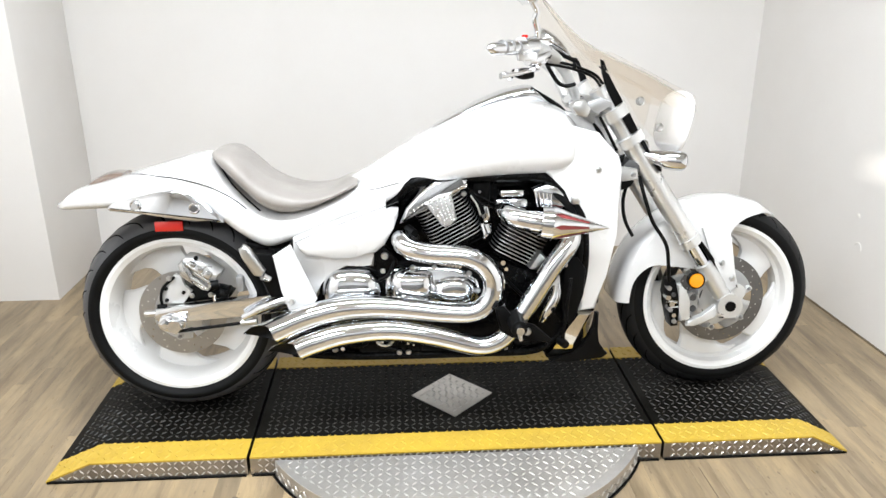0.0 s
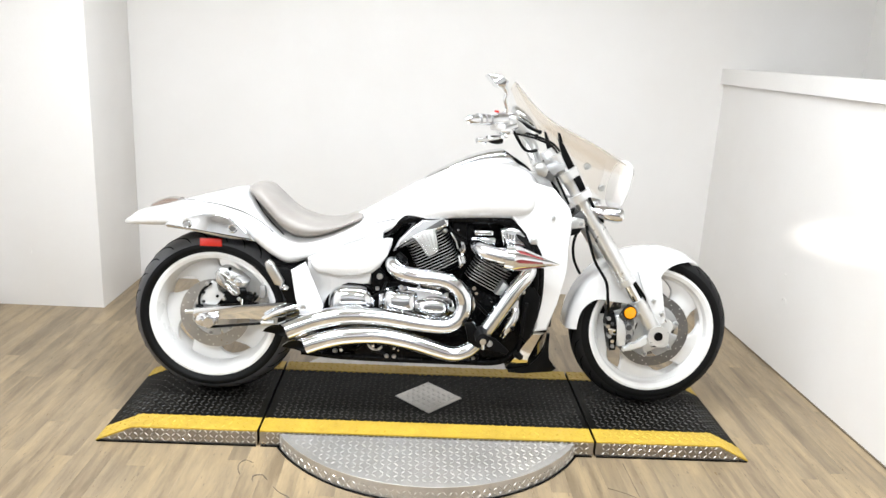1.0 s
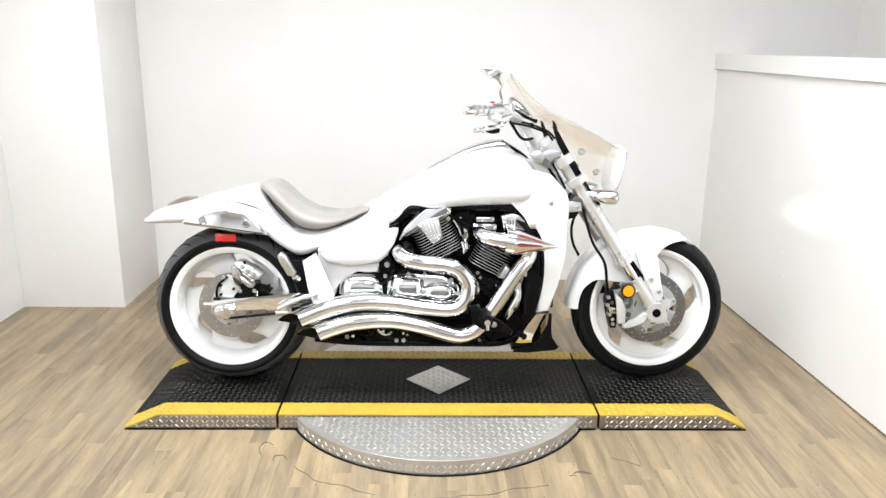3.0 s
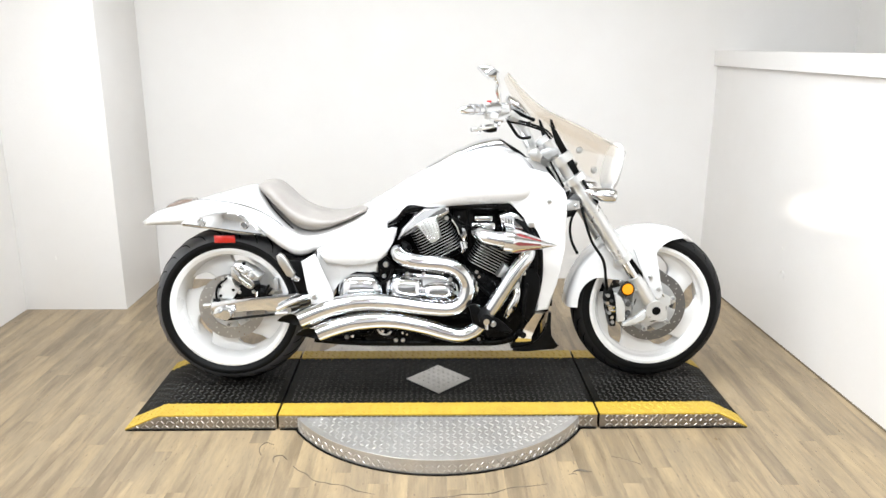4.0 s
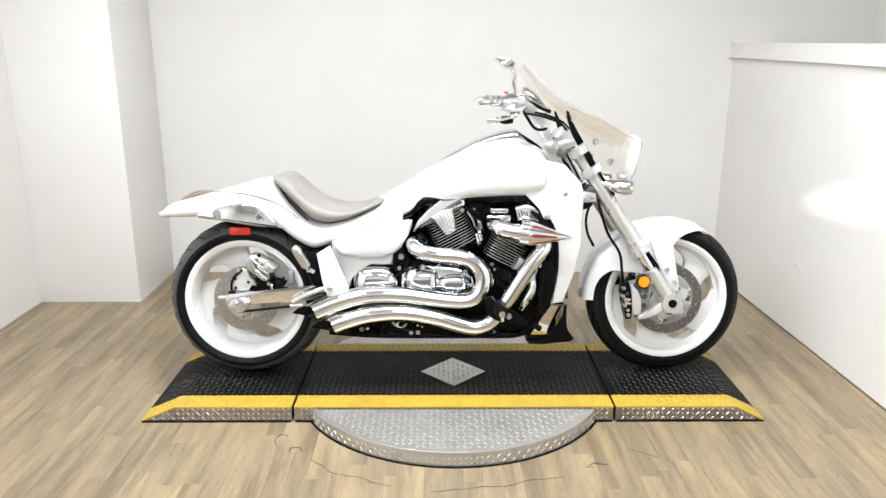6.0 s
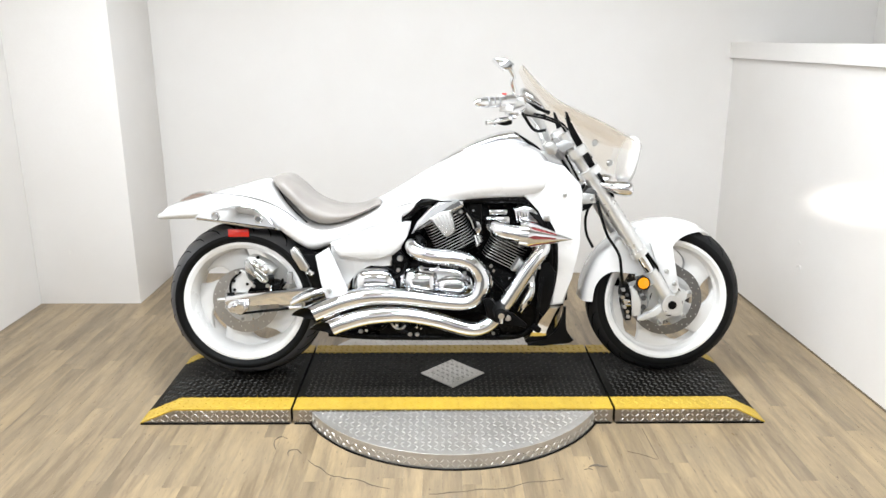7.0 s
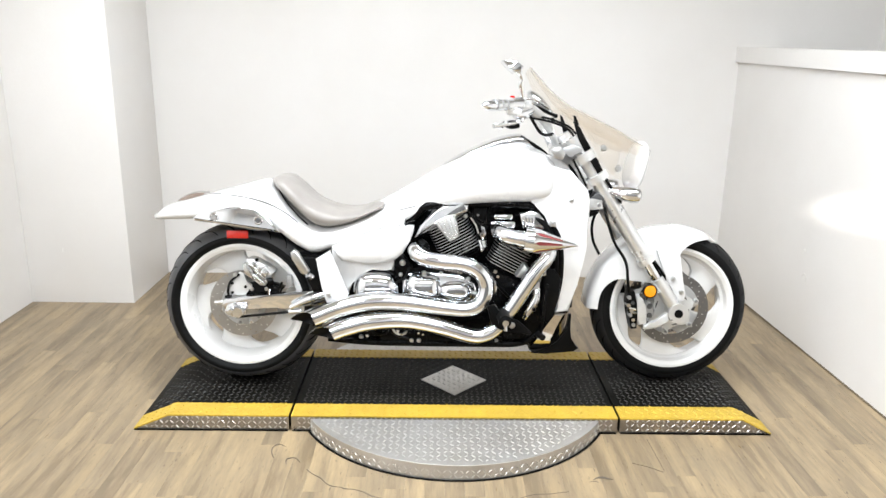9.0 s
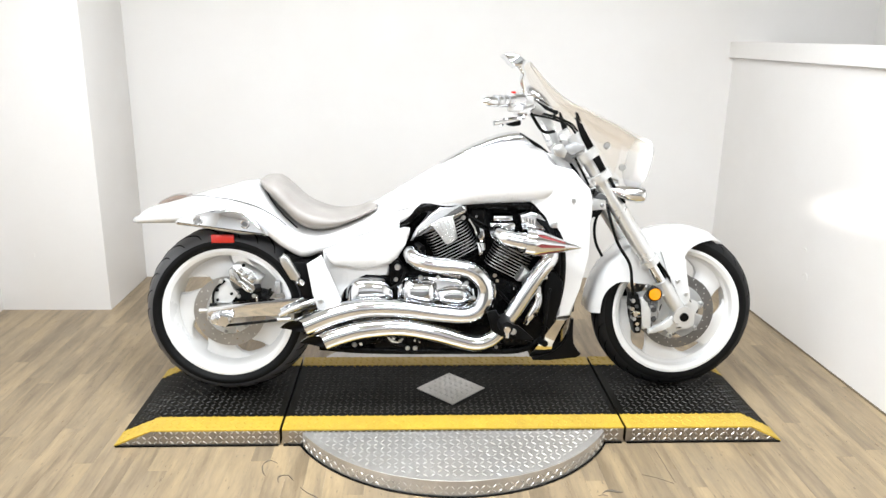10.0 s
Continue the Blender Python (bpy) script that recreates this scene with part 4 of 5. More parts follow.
lower = [(0.318, -0.13, 0.575), (0.352, -0.19, 0.578), (0.350, -0.215, 0.552), (0.295, -0.228, 0.478), (0.215, -0.235, 0.352), (0.170, -0.237, 0.287), (0.130, -0.24, 0.256), (0.070, -0.242, 0.248), (-0.06, -0.246, 0.286),
         (-0.19, -0.25, 0.310), (-0.32, -0.252, 0.303), (-0.41, -0.255, 0.281), (-0.455, -0.256, 0.264)]
pipe = part("exhaust_pipe", tube(lower, [0.028, 0.029] + [0.030] * 6 + [0.032, 0.034, 0.036, 0.037, 0.037], 7, 28, False), CHROME, bike, "lower curved chrome exhaust pipe")
slash_cut((-0.455, -0.256, 0.264), (-0.11, -0.002, -0.044), 0.037, pipe)
for k in range(6):
    part("heat_bead", rod((-0.03 + 0.011 * k, -0.20, 0.497 - 0.002 * k), (-0.03 + 0.011 * k, -0.215, 0.497 - 0.002 * k), 0.006, 0.004, 10), CHROME, bike)
part("frame_rail", tube([(-0.49, -0.14, 0.205), (-0.30, -0.16, 0.196), (0.1, -0.16, 0.192), (0.27, -0.15, 0.194), (0.345, -0.14, 0.24)], 0.014, 6, 12), BLACK, bike)
for x in (-0.162, -0.134):
    bolt((x, -0.174, 0.208), 0.009)
for x, z in ((-0.36, 0.215), (-0.25, 0.222), (-0.16, 0.212), (0.02, 0.205)):
    bolt((x, -0.155, z), 0.010, mat=CAST)
for x, z, r in ((-0.42, 0.232, 0.007), (-0.335, 0.226, 0.008), (-0.215, 0.246, 0.008), (-0.135, 0.238, 0.006), (-0.118, 0.232, 0.005), (0.055, 0.214, 0.006), (0.14, 0.222, 0.007)):
    bolt((x, -0.172, z), r, mat=CHROME)
part("drain_hose", tube([(-0.24, -0.172, 0.262), (-0.225, -0.178, 0.240), (-0.20, -0.178, 0.232), (-0.18, -0.172, 0.244)], 0.004, 5, 8), BRUSHED, bike)
part("linkage", tube([(-0.26, -0.16, 0.27), (-0.22, -0.17, 0.23), (-0.17, -0.17, 0.215)], 0.007, 4, 8), PLASTIC, bike)

# forward foot controls
peg = part("foot_guard", slab([(0.122, 0.372), (0.150, 0.378), (0.172, 0.352), (0.19, 0.33), (0.24, 0.318), (0.292, 0.272), (0.285, 0.258), (0.238, 0.277), (0.175, 0.279), (0.140, 0.30)], -0.275, -0.255, 0.006), PLASTIC, bike, "black forward footrest bracket")
part("rubber", rod((0.182, -0.25, 0.335), (0.186, -0.33, 0.328), 0.026, 0.024, 20), RUBBER, peg)
part("peg_end", rod((0.186, -0.325, 0.328), (0.187, -0.345, 0.326), 0.015, 0.012, 20), CHROME, peg)
part("peg_stud", rod((0.187, -0.335, 0.322), (0.189, -0.337, 0.296), 0.007, 0.006, 12), CHROME, peg)
bolt((0.218, -0.275, 0.300), 0.012, peg)
part("brake_lever", tube([(0.332, -0.24, 0.255), (0.338, -0.245, 0.32), (0.345, -0.245, 0.40), (0.352, -0.24, 0.45)], 0.006, 5, 10), BLACK, bike)
part("lever_pad", rod((0.325, -0.23, 0.252), (0.338, -0.262, 0.248), 0.014, 0.012, 14), PLASTIC, bike)
part("master_cylinder", tube([(0.312, -0.2, 0.436), (0.314, -0.215, 0.40), (0.300, -0.218, 0.365), (0.282, -0.218, 0.335), (0.270, -0.215, 0.312)], [0.017, 0.016, 0.019, 0.017, 0.012], 5, 16), CHROME, bike, "chrome rear brake master cylinder")
part("reservoir", rod((0.310, -0.205, 0.425), (0.310, -0.205, 0.450), 0.018, 0.016, 20), CARRIER, bike)
bolt((0.303, -0.236, 0.352), 0.008, mat=PLASTIC)
part("regulator", slab([(0.35, 0.50), (0.385, 0.50), (0.412, 0.46), (0.408, 0.38), (0.372, 0.27), (0.345, 0.30), (0.335, 0.38)], -0.185, -0.12, 0.008), PLASTIC, bike)
part("hose_clip", box(0.325, 0.35, -0.205, -0.18, 0.475, 0.492, 0.003), BRUSHED, bike)

# rear end: swingarm, caliper, footrest
part("swingarm", slab([(-0.905, 0.335), (-0.895, 0.362), (-0.70, 0.382), (-0.50, 0.402), (-0.45, 0.40), (-0.45, 0.345), (-0.60, 0.335), (-0.80, 0.322), (-0.885, 0.312)], -0.152, -0.118, 0.010, 3), CHROME, bike, "polished swingarm")
part("swingarm", slab([(-0.905, 0.335), (-0.895, 0.362), (-0.70, 0.382), (-0.50, 0.402), (-0.45, 0.40), (-0.45, 0.345), (-0.60, 0.335), (-0.80, 0.322), (-0.885, 0.312)], 0.118, 0.152, 0.010, 3), CHROME, bike, "polished swingarm")
part("axle_block", slab([(-0.888, 0.318), (-0.880, 0.338), (-0.855, 0.348), (-0.822, 0.345), (-0.803, 0.330), (-0.804, 0.310), (-0.822, 0.297), (-0.858, 0.294), (-0.880, 0.302)], -0.168, -0.150, 0.006, 2), CHROME, bike)
for x in (-0.861, -0.826):
    part("axle_boss", lathe([(0.0001, -0.186), (0.008, -0.186), (0.010, -0.180), (0.015, -0.179), (0.0175, -0.174), (0.0175, -0.165)], (x, 0, 0.320), "Y", 24), CHROME, bike)
part("axle", rod((RX, -0.185, 0.318), (RX, 0.17, 0.318), 0.014, seg=24), CHROME, bike)
part("axle_nut", rod((RX, -0.192, 0.318), (RX, -0.172, 0.318), 0.022, seg=6), CHROME, bike)
part("adjuster", rod((-0.93, -0.14, 0.345), (-0.885, -0.14, 0.348), 0.009, seg=12), BRUSHED, bike)
part("torque_rod", rod((-0.845, -0.162, 0.293), (-0.60, -0.165, 0.320), 0.005, seg=12), PLASTIC, bike)
part("rod_end", rod((-0.64, -0.165, 0.316), (-0.59, -0.165, 0.321), 0.010, seg=12), BRUSHED, bike)
part("heel_guard", tube([(-0.63, -0.17, 0.335), (-0.55, -0.18, 0.375), (-0.47, -0.17, 0.392)], [0.010, 0.016, 0.018], 5, 12), CHROME, bike)
caliper = part("rear_caliper", slab([(-0.815, 0.504), (-0.797, 0.520), (-0.773, 0.518), (-0.735, 0.494), (-0.697, 0.466), (-0.708, 0.445), (-0.737, 0.410), (-0.756, 0.414), (-0.813, 0.463)], -0.142, -0.062, 0.012, 2), SILVER, bike, "ribbed chrome brake caliper")
part("nose", slab([(-0.815, 0.500), (-0.800, 0.514), (-0.785, 0.497), (-0.772, 0.470), (-0.765, 0.440), (-0.775, 0.436), (-0.812, 0.465)], -0.158, -0.13, 0.010, 2), CALIPER, caliper)
for (xa, za), (xb, zb), r in (((-0.806, 0.482), (-0.758, 0.448), 0.0055), ((-0.792, 0.502), (-0.738, 0.462), 0.007), ((-0.780, 0.459), (-0.735, 0.424), 0.0075), ((-0.770, 0.476), (-0.722, 0.438), 0.0065)):
    part("rib", rod((xa, -0.152, za), (xb, -0.150, zb), r, r * 0.8, 10), CALIPER, caliper)
for x, z in ((-0.776, 0.496), (-0.754, 0.481), (-0.731, 0.465)):
    bm = box(-0.011, 0.011, -0.156, -0.12, -0.010, 0.012, 0.003)
    bmesh.ops.transform(bm, matrix=pose(x, 0, z, 0, 35, 0), verts=bm.verts)
    part("block", bm, CALIPER, caliper)
bolt((-0.762, -0.140, 0.517), 0.007, caliper, PLASTIC)
part("hose_union", rod((-0.722, -0.15, 0.432), (-0.700, -0.145, 0.436), 0.016, 0.013, 14), PLASTIC, caliper)
part("hose_union", rod((-0.702, -0.13, 0.400), (-0.678, -0.13, 0.396), 0.014, 0.011, 14), PLASTIC, caliper)
part("bleed_nipple", rod((-0.716, -0.152, 0.405), (-0.716, -0.152, 0.383), 0.006, 0.004, 10), CHROME, caliper)
for x, z in ((-0.783, 0.402), (-0.727, 0.403), (-0.846, 0.458)):
    bolt((x, -0.146, z), 0.008, caliper)
hanger = part("caliper_hanger", slab([(-0.880, 0.372), (-0.884, 0.405), (-0.862, 0.434), (-0.838, 0.462), (-0.815, 0.455), (-0.812, 0.424), (-0.788, 0.410), (-0.818, 0.369)], -0.122, -0.108, 0.003), CARRIER, bike, "pale alloy caliper bracket")
for x, z in ((-0.866, 0.419), (-0.866, 0.382), (-0.814, 0.405)):
    bolt((x, -0.122, z), 0.006, hanger, PLASTIC)
part("brake_hose", tube([(-0.835, -0.128, 0.456), (-0.869, -0.128, 0.427), (-0.881, -0.128, 0.397), (-0.880, -0.128, 0.363)], 0.0045, 5, 8), PLASTIC, bike)
part("hose_union", rod((-0.893, -0.128, 0.362), (-0.868, -0.128, 0.364), 0.009, seg=12), PLASTIC, bike)
part("caliper_seat", slab([(-0.81, 0.412), (-0.775, 0.425), (-0.70, 0.415), (-0.665, 0.40), (-0.68, 0.380), (-0.82, 0.366)], -0.104, -0.07, 0.004), PLASTIC, bike)
part("sensor_box", box(-0.652, -0.632, -0.13, -0.10, 0.405, 0.452, 0.003), CAST, bike)
part("brake_hose", tube([(-0.715, -0.13, 0.42), (-0.68, -0.14, 0.405), (-0.665, -0.15, 0.43)], 0.005, 4, 8), PLASTIC, bike)
part("passenger_footrest", slab([(-0.618, 0.560), (-0.604, 0.572), (-0.588, 0.562), (-0.546, 0.492), (-0.556, 0.474), (-0.580, 0.480), (-0.612, 0.535)], -0.225, -0.195, 0.008, 3), BRUSHED, bike, "folded metal passenger footrest")
part("footrest_hinge", rod((-0.556, -0.21, 0.475), (-0.538, -0.20, 0.462), 0.013, 0.010, 14), CHROME, bike)
part("footrest_mount", slab([(-0.60, 0.54), (-0.53, 0.535), (-0.50, 0.40), (-0.54, 0.40)], -0.19, -0.13, 0.006), PLASTIC, bike)
part("reflector", box(-0.879, -0.796, -0.126, -0.116, 0.597, 0.628, 0.003), RED, bike, "red rectangular side reflector")
part("shock_tower", slab([(-0.62, 0.56), (-0.50, 0.53), (-0.47, 0.40), (-0.52, 0.33), (-0.58, 0.40)], -0.115, 0.115, 0.01), PLASTIC, bike)

# front fender: a hooded arch over the tyre with deep side cheeks
cheek = [(180, 0.306), (174, 0.305), (167, 0.302), (160, 0.290), (152, 0.262), (145, 0.205), (136, 0.160), (125, 0.125), (110, 0.098), (97, 0.086), (90, 0.092), (88.5, 0.16), (87, 0.225), (80, 0.268), (72, 0.296), (64, 0.310), (54, 0.319)]
rings = []
for a, r in curve_points(cheek, 3):
    t = radians(a)
    w, top = 0.086 * min(1, 0.10 + 0.90 * (a - 53.5) / 18), 0.332 - 0.010 * max(0, (72 - a) / 18) + 0.016 * max(0, (a - 125) / 55)
    outer = [(max(r, 0.07), -w - 0.006), ((r + top - 0.020) / 2 if r < top - 0.024 else top - 0.022, -w - 0.004), (top - 0.020, -w), (top - 0.006, -w * 0.90), (top - 0.001, -w * 0.55), (top, 0)]
    outer += [(q, -y) for q, y in outer[-2::-1]]
    ring = outer + [(q - 0.005 if abs(y) < w * 0.9 else q, y * 0.94) for q, y in outer[::-1]]
    rings.append([(FX + q * math.cos(t), y, FZ + q * math.sin(t)) for q, y in ring])
fender = part("front_fender", loft(rings), PAINT, bike, "white front fender with deep side cheeks", 50)
for side in (-1, 1):
    part("cheek_tab", slab([(0.80, 0.56), (0.890, 0.565), (0.902, 0.50), (0.913, 0.44), (0.927, 0.380), (0.924, 0.357), (0.906, 0.350), (0.887, 0.362), (0.862, 0.42), (0.83, 0.48)], *sorted((side * 0.087, side * 0.097)), 0.003, 2), PAINT, fender)
    for x, z in ((0.873, 0.443), (0.909, 0.391)):
        bolt((x, side * 0.097, z), 0.0095, fender, BRUSHED, side)
bolt((0.748, -0.128, 0.427), 0.012, fender, BRUSHED)

# forks
fork_top, fork_foot = Vector((0.452, 0, 0.985)), Vector((0.885, 0, 0.318))
down = (fork_foot - fork_top).normalized()


def on_fork(t, y, off=0.0):
    """A place along the fork; off moves it square to the fork, ahead."""
    return fork_top + (fork_foot - fork_top) * t + Vector((0, y, 0)) + Vector((-down.z, 0, down.x)) * off


for side in (-1, 1):
    y = side * 0.125
    leg = part("fork_leg", rod(on_fork(0.215, y), on_fork(0.70, y), 0.0315, 0.0305, 28), SILVER, bike, "silver upside-down fork leg")
    part("seal_ring", rod(on_fork(0.67, y), on_fork(0.705, y), 0.0345, seg=28), SILVER, leg)
    part("stanchion", rod(on_fork(0.70, y), on_fork(0.84, y), 0.0215, seg=24), CHROME, leg, "chrome fork stanchion")
    part("stanchion_guard", slab([tuple(on_fork(t, 0, o).xz) for t, o in ((0.69, 0.028), (0.80, 0.034), (0.83, 0.024), (0.70, 0.020))], y - 0.02, y + 0.02, 0.003), PLASTIC, leg)
    part("slider", rod(on_fork(0.80, y), on_fork(0.985, y), 0.0285, 0.026, 24), SILVER, leg)
    part("axle_lug", rod((FX, y - 0.03, FZ), (FX, y + 0.03, FZ), 0.040, seg=28), SILVER, leg)
    part("axle_cap", rod((FX, y + side * 0.028, FZ), (FX, y + side * 0.033, FZ), 0.017, seg=24), PLASTIC, leg)
    part("caliper_arm", slab([(0.850, 0.300), (0.862, 0.322), (0.848, 0.318), (0.805, 0.281), (0.785, 0.268), (0.758, 0.262), (0.756, 0.247), (0.778, 0.246), (0.815, 0.256), (0.842, 0.274), (0.868, 0.295)], y - 0.012, y + 0.012, 0.005), CARRIER, leg)
    part("upper_tube", rod(on_fork(-0.02, y), on_fork(0.10, y), 0.0315, seg=28), SILVER, leg)
    part("mid_tube", rod(on_fork(0.10, y), on_fork(0.22, y), 0.0295, seg=28), SILVER, leg)
    for t, half, r in ((0.093, 0.0215, 0.0425), (0.211, 0.019, 0.0445)):
        clamp = part("clamp", rod(on_fork(t - half, y), on_fork(t + half, y), r, seg=32), SILVER, leg, "pale alloy fork clamp")
        part("clamp_lug", slab([tuple(on_fork(u, 0, o).xz) for u, o in ((t - half, -0.050), (t - half, -0.026), (t + half, -0.026), (t + half, -0.050))], y - 0.022, y + 0.022, 0.004, 2), SILVER, clamp)
    # black strip along the front of the leg, between the clamps
    for outline in (((-0.107, 0.040), (-0.098, 0.045), (-0.03, 0.037), (0.068, 0.034), (0.068, 0.007), (0.0, 0.011), (-0.06, 0.024)),
                    ((0.118, 0.034), (0.189, 0.030), (0.189, 0.006), (0.118, 0.007)),
                    ((0.233, 0.030), (0.300, 0.027), (0.366, 0.032), (0.376, 0.026), (0.362, 0.021), (0.300, 0.018), (0.233, 0.018))):
        part("cover", slab([tuple(on_fork(t, 0, o).xz) for t, o in outline], *sorted((y + side * 0.018, y + side * 0.035)), 0.003), PLASTIC, leg)
    # brake caliper
    a, b = sorted((side * 0.065, side * 0.125))
    cal = part("front_caliper", slab([(0.690, 0.395), (0.716, 0.398), (0.728, 0.36), (0.733, 0.30), (0.732, 0.245), (0.710, 0.243), (0.699, 0.285), (0.700, 0.315), (0.686, 0.35)], a, b, 0.006, 2), PLASTIC, bike, "black and chrome front brake caliper")
    for x, z, r, m in ((0.697, 0.374, 0.009, CAST), (0.712, 0.352, 0.008, DARK_ALLOY), (0.695, 0.343, 0.010, CHROME), (0.708, 0.322, 0.011, CHROME), (0.704, 0.303, 0.009, CAST), (0.716, 0.284, 0.009, CHROME), (0.719, 0.263, 0.009, CAST)):
        part("piston_bolt", rod((x, side * 0.10, z), (x - 0.003, side * 0.134, z), r, r * 0.8, 14), m, cal)
    part("bridge", rod((0.694, side * 0.128, 0.332), (0.722, side * 0.128, 0.326), 0.006, seg=10), CHROME, cal)
    part("bridge", rod((0.700, side * 0.128, 0.311), (0.726, side * 0.128, 0.312), 0.006, seg=10), CHROME, cal)
    part("caliper_bracket", slab([(0.719, 0.384), (0.732, 0.388), (0.746, 0.362), (0.758, 0.352), (0.766, 0.324), (0.769, 0.266), (0.736, 0.262), (0.731, 0.300), (0.728, 0.345)], *sorted((side * 0.108, side * 0.130)), 0.006, 2), CARRIER, cal, "pale alloy caliper bracket")
    part("caliper_face", slab([(0.760, 0.352), (0.776, 0.345), (0.788, 0.353), (0.797, 0.338), (0.807, 0.314), (0.800, 0.296), (0.788, 0.276), (0.772, 0.264), (0.768, 0.300)], *sorted((side * 0.082, side * 0.106)), 0.008, 2), CAST, cal)
    for x, z, r in ((0.783, 0.333, 0.012), (0.784, 0.296, 0.012)):
        part("piston_boss", lathe([(0.0001, side * 0.108), (r * 0.8, side * 0.108), (r, side * 0.105), (r, side * 0.10)], (x, 0, z), "Y", 20), DARK_ALLOY, cal)
    disc = part("side_reflector", lathe([(0.0001, side * 0.178), (0.021, side * 0.177), (0.0245, side * 0.172), (0.0245, side * 0.160)], (0.762, 0, 0.410), "Y", 32), AMBER, bike, "round amber side reflector")
    part("reflector_rim", lathe([(0.0245, side * 0.176), (0.027, side * 0.174), (0.027, side * 0.158), (0.0001, side * 0.158)], (0.762, 0, 0.410), "Y", 32), PLASTIC, disc)
    part("reflector_arm", slab([(0.750, 0.40), (0.775, 0.418), (0.806, 0.402), (0.785, 0.388)], *sorted((side * 0.14, side * 0.156)), 0.003), BRUSHED, disc)
part("front_axle", rod((FX, -0.15, FZ), (FX, 0.15, FZ), 0.016, seg=24), CHROME, bike)
part("upper_yoke", slab([(0.395, 0.945), (0.405, 0.962), (0.44, 0.972), (0.478, 0.958), (0.478, 0.935), (0.43, 0.935), (0.41, 0.925)], -0.165, 0.165, 0.010), CAST, bike, "grey upper fork yoke")
part("lower_yoke", slab([(0.515, 0.765), (0.54, 0.79), (0.58, 0.775), (0.575, 0.745), (0.53, 0.742)], -0.15, 0.15, 0.008), DARK_ALLOY, bike)
part("yoke_cap", slab([(0.354, 0.948), (0.366, 0.962), (0.394, 0.966), (0.412, 0.940), (0.402, 0.914), (0.372, 0.922)], -0.174, -0.13, 0.005), BRUSHED, bike, "grey metal yoke end cap")
part("frame_neck", slab([(0.340, 0.93), (0.382, 0.925), (0.448, 0.885), (0.49, 0.80), (0.515, 0.745), (0.40, 0.75), (0.33, 0.85)], -0.112, 0.112, 0.012, 3), PAINT, bike, "white painted frame neck")
part("neck_slot", tube([(0.436, -0.113, 0.893), (0.458, -0.113, 0.862), (0.482, -0.113, 0.822)], [0.004, 0.007, 0.004], 4, 10), PLASTIC, bike)
part("steering_head", rod((0.44, 0, 0.95), (0.54, 0, 0.78), 0.034, seg=20), PAINT, bike)
part("horn_bracket", slab([(0.498, 0.70), (0.545, 0.725), (0.575, 0.735), (0.56, 0.755), (0.51, 0.745), (0.488, 0.715)], -0.145, -0.105, 0.005), PLASTIC, bike)
part("bracket_tab", slab([(0.483, 0.707), (0.500, 0.690), (0.545, 0.706), (0.556, 0.724), (0.52, 0.722)], -0.158, -0.135, 0.003), PLASTIC, bike)
part("bracket_tab", slab([(0.498, 0.692), (0.507, 0.673), (0.516, 0.677), (0.512, 0.694)], -0.160, -0.150, 0.002), CARRIER, bike)
clip = part("hose_clip", slab([(0.487, 0.755), (0.505, 0.765), (0.522, 0.768), (0.560, 0.762), (0.566, 0.728), (0.532, 0.730), (0.497, 0.722)], -0.166, -0.150, 0.004, 2), BRUSHED, bike, "pale metal hose clip plate")
bolt((0.549, -0.166, 0.744), 0.008, clip, CAST)
part("stop_block", slab([(0.488, 0.776), (0.498, 0.790), (0.526, 0.803), (0.520, 0.782), (0.508, 0.762), (0.495, 0.764)], -0.156, -0.130, 0.004, 2), PLASTIC, bike)
part("yoke_cable", tube([(0.445, -0.15, 0.915), (0.47, -0.15, 0.87), (0.50, -0.15, 0.815)], 0.0045, 4, 8), PLASTIC, bike)
part("brake_hose", tube([(0.575, -0.14, 0.735), (0.590, -0.160, 0.67), (0.616, -0.165, 0.598), (0.662, -0.165, 0.525), (0.676, -0.16, 0.45), (0.688, -0.14, 0.40)], 0.0058, 6, 10), PLASTIC, bike)
part("brake_hose", tube([(0.555, -0.10, 0.72), (0.535, -0.12, 0.66), (0.54, -0.13, 0.60), (0.565, -0.135, 0.548)], 0.0055, 6, 10), PLASTIC, bike)

